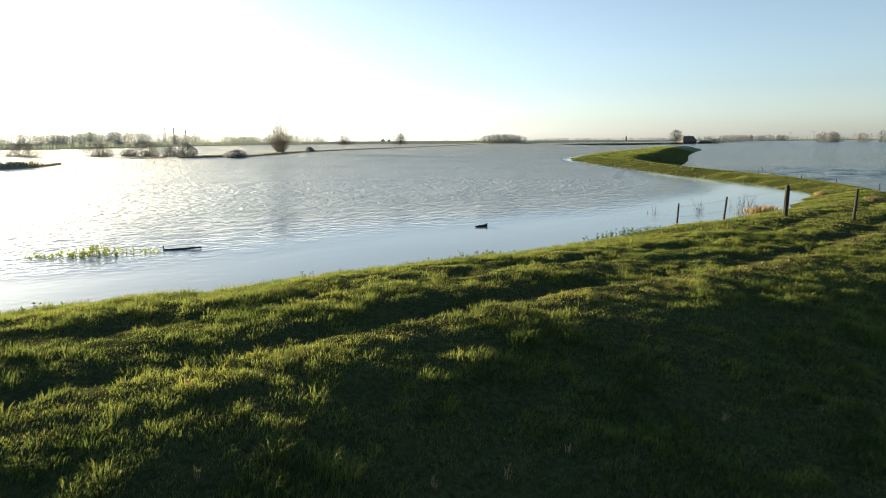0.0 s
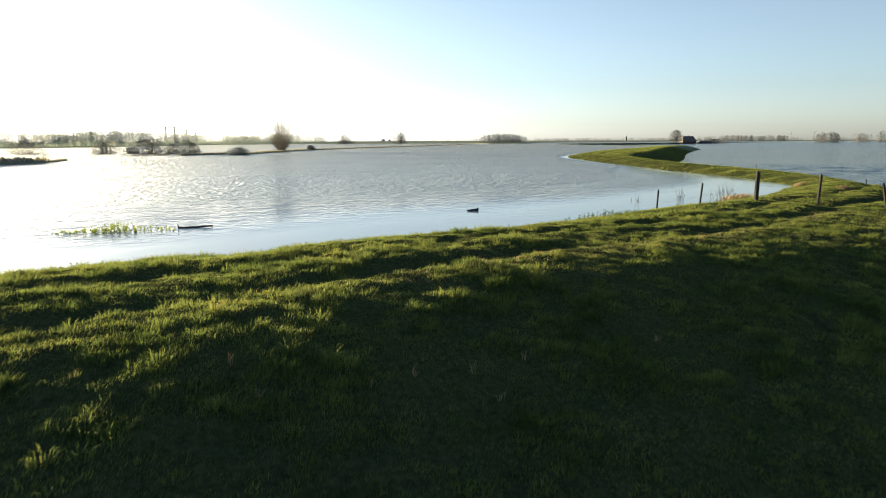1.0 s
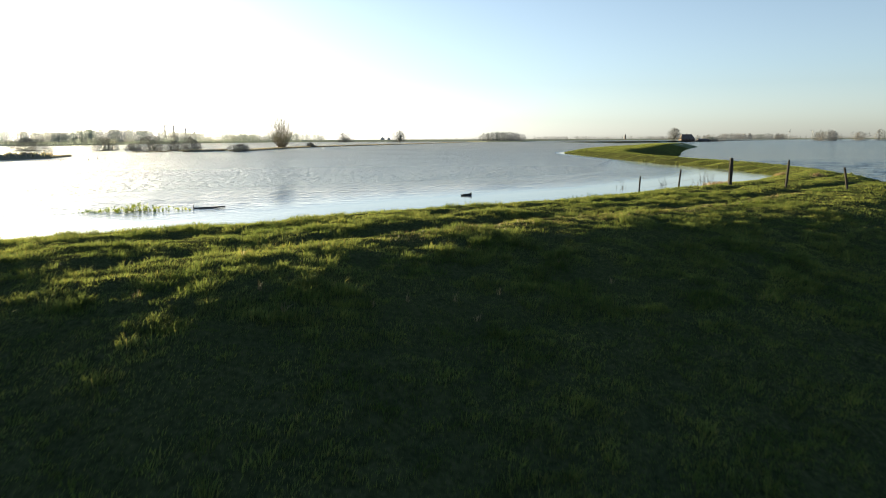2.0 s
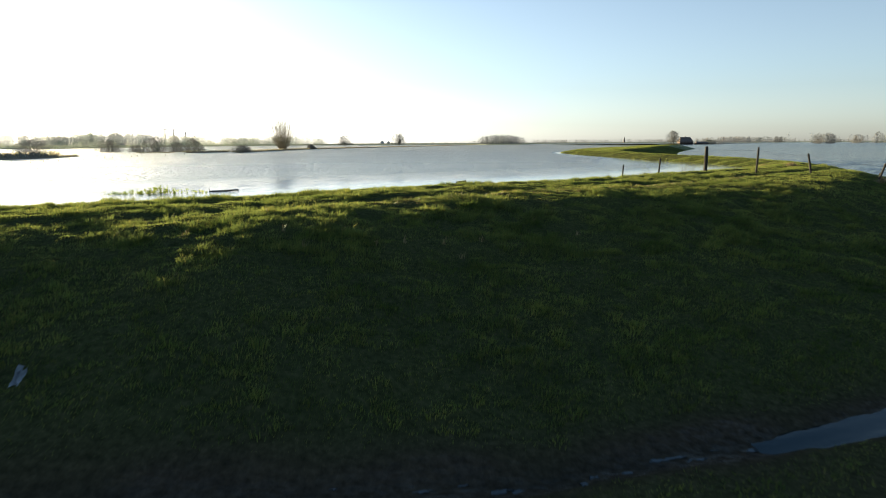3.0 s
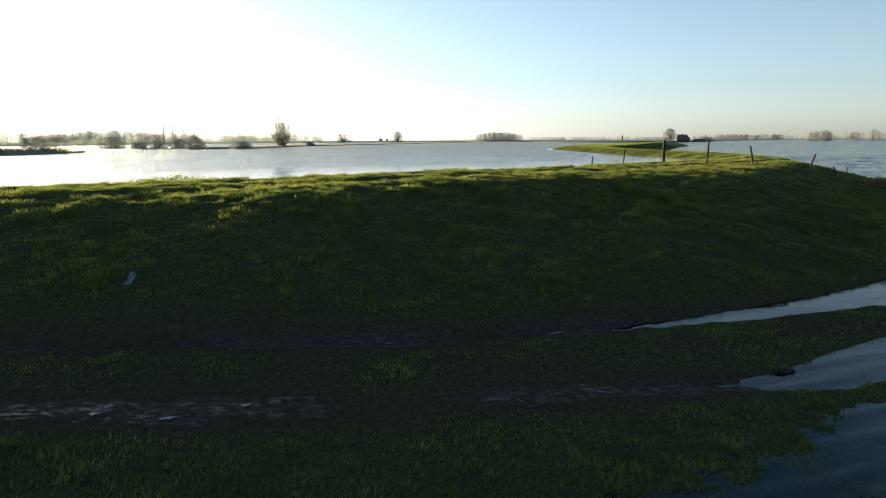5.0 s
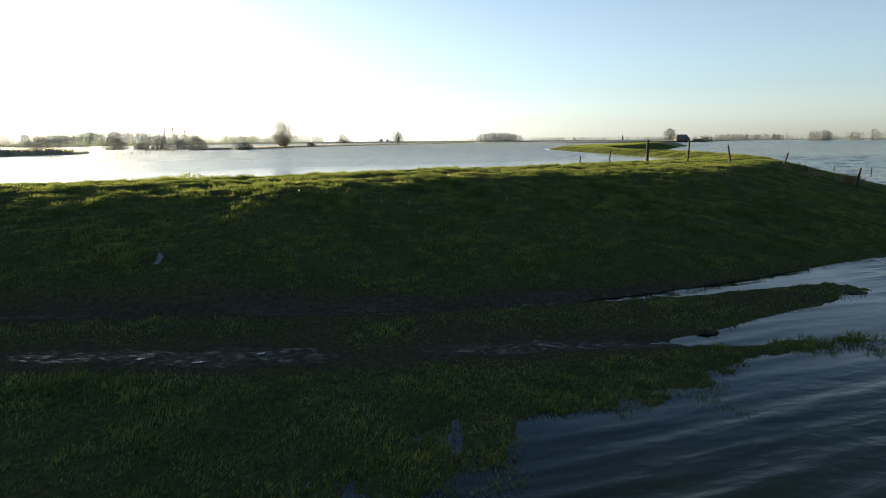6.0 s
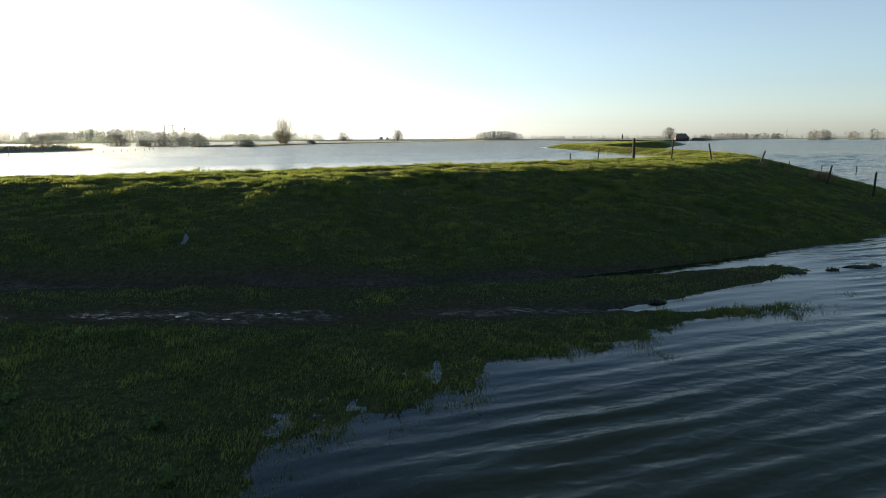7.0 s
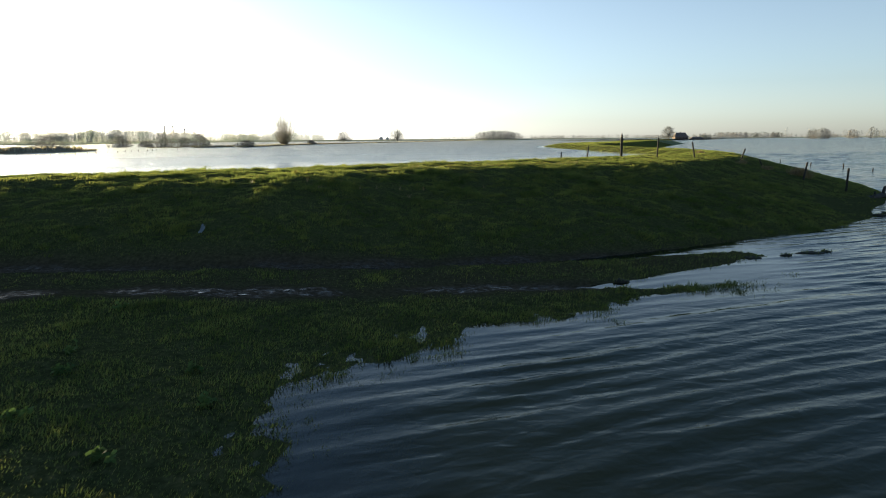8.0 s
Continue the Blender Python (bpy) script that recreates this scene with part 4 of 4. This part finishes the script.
def willow(x, y, z, height, width, stems, seed, label):
    """A many-stemmed leafless willow: stems bow out from one stool and turn up to an egg-shaped crown."""
    gen = np.random.default_rng(seed)
    ob = thing("willow", (x, y, z), label, "tree")
    limbs, twigs = [], []
    for k in range(stems):
        a, e = 2.4 * k, math.radians(16 + 72 * ((k + 0.5) / stems) ** 0.85)
        reach = gen.uniform(0.82, 1.0)
        out, up = reach * width * 0.5 * math.cos(e) ** 0.7, reach * height * (0.30 + 0.70 * math.sin(e))
        p0 = Vector((x + math.cos(a) * 0.6 * gen.random(), y + math.sin(a) * 0.6 * gen.random(), z - 0.2))
        p2 = Vector((x + math.cos(a) * out, y + math.sin(a) * out, z + up))
        p1 = p0.lerp(p2, 0.45) + Vector((math.cos(a) * out * 0.22, math.sin(a) * out * 0.22, -0.05 * height))
        at = lambda t: p0 * (1 - t) ** 2 + p1 * 2 * t * (1 - t) + p2 * t * t
        thick = 0.042 * gen.uniform(0.6, 1.1)
        for i in range(5):
            limbs.append((*at(i / 5), *at((i + 1) / 5), thick * (1 - 0.17 * i), thick * (1 - 0.17 * (i + 1))))
        for i in range(22):
            t = gen.uniform(0.22, 1.0)
            q = at(t)
            way = (at(min(1, t + 0.1)) - at(t - 0.1)).normalized() + Vector(gen.normal(0, 0.38, 3)) + Vector((0, 0, 0.15))
            tip = q + way * gen.uniform(0.4, 1.0)
            twigs.append((*q, *tip, 0.014, 0.006))
    tagged(part("branchwork", tubes("branchwork", limbs, M_OSIER, 4), ob), kind="stuff")
    tagged(part("crown", tubes("crown", twigs, M_OSIER, 3), ob), kind="stuff")


willow(-46.6, 192, W_L + 0.2, 9.4, 9.6, 150, 3, "leafless willow with many stems fanning up from its base")
twig_bush("tree", -80, 560, W_L + 0.3, 7.5, 20, 2600, 5, "leafless wide tree clump beyond the flood", "tree", "", 0.5, 1.1, 0.07)
twig_bush("tree", -31, 540, W_L + 0.3, 9.0, 13, 2400, 6, "leafless round tree beyond the flood", "tree", "", 0.8, 1.1, 0.07)


# ---- far shores ----
def woods(name, rows, seed, label, sliver=1.0, m=80, mat=M_WOODS):
    """Far bare woods: for each tree a stem and a cloud of thin upright twigs. Rows: x, y, width along x, depth, height, trees."""
    gen = np.random.default_rng(seed)
    verts, stems = [], []
    for x, y, w, d, h, n in rows:
        px, py = x + gen.uniform(-0.5, 0.5, n) * w, y + gen.uniform(-0.5, 0.5, n) * d
        for tx, ty, tz in zip(px, py, land(px, py)):
            tall = h * gen.uniform(0.8, 1.0) * (0.7 + 0.3 * math.cos(math.pi * (tx - x) / w)) * (1 + 0.3 * float(vnoise(tx, ty, 0.018, 31)))
            wide = tall * gen.uniform(0.4, 0.62)
            stems.append((tx, ty, tz - 0.5, tx, ty, tz + tall * 0.8, tall * 0.012, tall * 0.004))
            t = gen.uniform(0.0, 1.0, m) ** 1.15
            r = wide * np.clip(1 - t ** 3, 0.05, 1) ** 0.6 * (0.75 + 0.25 * np.minimum(1, 3 * t)) * gen.random(m) ** 0.55
            a = gen.uniform(0, 2 * np.pi, m)
            c = np.stack([tx + r * np.cos(a), ty + r * np.sin(a), tz + tall * t * 0.95], -1)
            up = np.stack([np.cos(a) * 0.5, np.sin(a) * 0.5, gen.uniform(0.3, 1.2, m)], -1) * (tall * 0.12)
            side = np.stack([-np.sin(a), np.cos(a), gen.normal(0, 0.4, m)], -1) * (tall * 0.026 * sliver)
            verts.append(np.stack([c - side, c + side, c + up], 1).reshape(-1, 3))
    v = np.concatenate(verts)
    stem = tubes("stems", stems, mat, 3)
    sv, sf = np.empty(len(stem.vertices) * 3, np.float32), np.empty(len(stem.loops), np.int32)
    stem.vertices.foreach_get("co", sv)
    stem.loops.foreach_get("vertex_index", sf)
    sf = sf.reshape(-1, 4)
    tri = np.concatenate([sf[:, [0, 1, 2]], sf[:, [0, 2, 3]]]) + len(v)
    bpy.data.meshes.remove(stem)
    f = np.concatenate([np.arange(len(v)).reshape(-1, 3), tri])
    ob = new(name, mesh_from(name, np.concatenate([v, sv.reshape(-1, 3)]), f, mat))
    return tagged(ob, label, "woods", kind="stuff")


# the farthest growth takes the colours that are paled for haze
woods("far_woods", [(-760, 1060, 460, 100, 22, 560), (-540, 1080, 280, 80, 24, 440), (-400, 1150, 160, 60, 17, 150)], 1, "bare woods on the far shore, haze put into their colour", 0.42, 115, M_HAZY)
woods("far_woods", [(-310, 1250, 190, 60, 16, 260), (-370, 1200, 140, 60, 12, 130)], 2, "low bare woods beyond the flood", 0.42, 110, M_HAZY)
woods("far_woods", [(66, 640, 46, 25, 9.0, 130)], 3, "dense dark coppice on the far shore", 0.5)
woods("far_woods", [(-120, 1350, 560, 60, 6, 300), (220, 1300, 300, 50, 7.5, 260), (330, 1200, 300, 60, 7, 220), (190, 1050, 60, 30, 6, 60)], 4, "low line of bare hedges and trees at the horizon", 0.8, 36)
woods("far_scrub", [(-270, 330, 170, 14, 2.8, 170), (-228, 430, 64, 14, 3.4, 60), (-218, 560, 80, 16, 4.2, 70), (-210, 700, 130, 16, 4.5, 90)], 14, "grey-green scrub along the flooded far shore, paled for haze", 1.5, 50, M_SCRUB)
woods("far_woods", [(800, 1650, 230, 60, 16, 170), (930, 1750, 700, 60, 10, 220), (560, 1500, 180, 40, 8, 60)], 5, "bare woods along the polder's far side", 0.8)
woods("far_woods", [(590, 960, 34, 24, 19, 34), (636, 960, 22, 16, 17, 14), (668, 960, 24, 16, 20, 8), (712, 970, 40, 20, 17, 24)], 6, "tall bare trees beyond the polder water", 0.8)
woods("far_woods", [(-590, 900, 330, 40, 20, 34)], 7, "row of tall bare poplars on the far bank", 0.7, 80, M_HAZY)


def box(bm, x0, x1, y0, y1, z0, z1):
    v = [bm.verts.new(p) for p in ((x0, y0, z0), (x1, y0, z0), (x1, y1, z0), (x0, y1, z0), (x0, y0, z1), (x1, y0, z1), (x1, y1, z1), (x0, y1, z1))]
    for q in ((0, 3, 2, 1), (4, 5, 6, 7), (0, 1, 5, 4), (1, 2, 6, 5), (2, 3, 7, 6), (3, 0, 4, 7)):
        bm.faces.new([v[i] for i in q])


def gable(bm, x0, x1, y0, y1, z0, z1, hip=0.0, over=0.4):
    """A pitched roof, ridge along x, with hipped ends."""
    x0, x1, y0, y1 = x0 - over, x1 + over, y0 - over, y1 + over
    ym = (y0 + y1) / 2
    v = [bm.verts.new(p) for p in ((x0, y0, z0), (x1, y0, z0), (x1, y1, z0), (x0, y1, z0), (x0 + hip, ym, z1), (x1 - hip, ym, z1))]
    for q in ((0, 1, 5, 4), (2, 3, 4, 5), (3, 0, 4), (1, 2, 5), (0, 3, 2, 1)):
        bm.faces.new([v[i] for i in q])


def farmhouse(x, y, w, d, eave, ridge, label, windows):
    z = ground_z(x, y)
    ob = thing("farmhouse", (x, y, z), label, "house")
    bm = bmesh.new()
    box(bm, x - w / 2, x + w / 2, y - d / 2, y + d / 2, z - 0.5, z + eave)
    part("wall", from_bm("wall", bm, M_BRICK), ob)
    bm = bmesh.new()
    gable(bm, x - w / 2, x + w / 2, y - d / 2, y + d / 2, z + eave, z + ridge, w * 0.16)
    roof = part("roof", from_bm("roof", bm, M_ROOF), ob)
    bm = bmesh.new()
    box(bm, x - 0.5, x + 0.3, y - 0.4, y + 0.4, z + ridge - 0.8, z + ridge + 0.9)
    part("chimney", from_bm("chimney", bm, M_BRICK), ob)
    for k in range(windows):
        wx_ = x - w / 2 + w * (k + 0.5) / windows
        bm = bmesh.new()
        box(bm, wx_ - 0.6, wx_ + 0.6, y - d / 2 - 0.06, y - d / 2 + 0.02, z + 0.9, z + 2.3)
        part("window", from_bm("window", bm, M_DRIFT), ob)
    return ob


farmhouse(300, 765, 16, 10, 2.8, 8.2, "dark brick farmhouse with a hipped tiled roof", 4)
farmhouse(322, 770, 15, 8, 2.2, 4.2, "low dark farm shed beside the farmhouse", 3)
twig_bush("tree", 284, 760, ground_z(284, 760), 15.5, 25, 3200, 9, "large leafless tree beside the farmhouse", "tree", "", 3.0, 1.6, 0.075)
woods("far_woods", [(338, 775, 24, 10, 7, 30), (300, 780, 60, 10, 4, 30)], 8, "bushes round the farmyard", 1.4)


def tower_block(x, y, w, d, h, label):
    z = ground_z(x, y)
    ob = thing("tower_block", (x, y, z), label, "building", "far town")
    bm = bmesh.new()
    box(bm, x - w / 2, x + w / 2, y - d / 2, y + d / 2, z - 1, z + h)
    part("wall", from_bm("wall", bm, M_CONC), ob)
    bm = bmesh.new()
    box(bm, x - w * 0.2, x + w * 0.2, y - d * 0.3, y + d * 0.3, z + h, z + h + 2.5)
    part("roof", from_bm("roof", bm, M_CONC), ob)


tower_block(-168, 2000, 11, 12, 6.5, "small pale tower block on the horizon")
tower_block(-150, 2020, 8, 12, 5.5, "narrow pale block on the horizon")


def church(x, y):
    z = ground_z(x, y)
    ob = thing("church", (x, y, z), "distant dark church with a pointed spire", "church")
    bm = bmesh.new()
    box(bm, x - 2, x + 2, y - 2, y + 2, z - 1, z + 7)
    part("wall", from_bm("wall", bm, M_BRICK), ob)
    bm = bmesh.new()
    bmesh.ops.create_cone(bm, segments=8, radius1=2.2, radius2=0.1, depth=7, matrix=Matrix.Translation((x, y, z + 10.5)))
    part("spire", from_bm("spire", bm, M_ROOF), ob)


church(472, 1600)


def mast(x, y, h, arms, label, jib=0.0):
    """A lattice mast: four legs, bracing and arms; with a jib it is a crane."""
    z = ground_z(x, y)
    ob = thing("mast", (x, y, z), label, "mast", "masts on the horizon")
    foot, head = h * 0.05, h * 0.02
    legs = []
    for sx in (-1, 1):
        for sy in (-1, 1):
            legs.append((x + sx * foot, y + sy * foot, z - 1, x + sx * head, y + sy * head, z + h, 0.8, 0.7))
    part("legs", tubes("legs", legs, M_STEEL, 4), ob)
    braces = []
    for k in range(9):
        t0, t1 = k / 9, (k + 1) / 9
        w0, w1 = foot + (head - foot) * t0, foot + (head - foot) * t1
        braces.append((x - w0, y, z + h * t0, x + w1, y, z + h * t1, 0.6, 0.6))
        braces.append((x + w0, y, z + h * t0, x - w1, y, z + h * t1, 0.6, 0.6))
    part("bracing", tubes("bracing", braces, M_STEEL, 3), ob)
    for t, w in arms:
        part("arm", tubes("arm", [(x - w, y, z + h * t, x + w, y, z + h * t, 1.1, 1.1)], M_STEEL, 4), ob)
    if jib:
        part("jib", tubes("jib", [(x - jib, y, z + h * 0.97, x + jib * 0.35, y, z + h * 0.99, 1.4, 1.4)], M_STEEL, 4), ob)


mast(-790, 2030, 42, [(0.85, 5)], "tall lattice mast above the far woods")
mast(-858, 2040, 48, [], "tower crane above the far woods", 26)
mast(-835, 2050, 48, [], "tower crane with a long jib behind the woods", 20)
mast(-765, 2040, 30, [(0.9, 6), (0.7, 8)], "power pylon above the far woods")


def wind_turbine(x, y, h, turn):
    z = ground_z(x, y)
    ob = thing("wind_turbine", (x, y, z), "distant pale three-bladed wind turbine, standing still", "turbine", "wind turbines")
    part("tower", tubes("tower", [(x, y, z, x, y, z + h, 1.2, 0.7)], M_CONC, 8), ob)
    part("nacelle", tubes("nacelle", [(x, y - 4, z + h, x, y + 5, z + h + 0.5, 1.6, 1.2)], M_CONC, 6), ob)
    for k in range(3):
        q = turn + 2 * math.pi * k / 3
        part("blade", tubes("blade", [(x, y - 4, z + h, x + math.sin(q) * h * 0.5, y - 4, z + h + math.cos(q) * h * 0.5, 0.8, 0.2)], M_CONC, 4), ob)


wind_turbine(1655, 3000, 34, 0.3)
wind_turbine(1765, 3000, 34, 0.9)
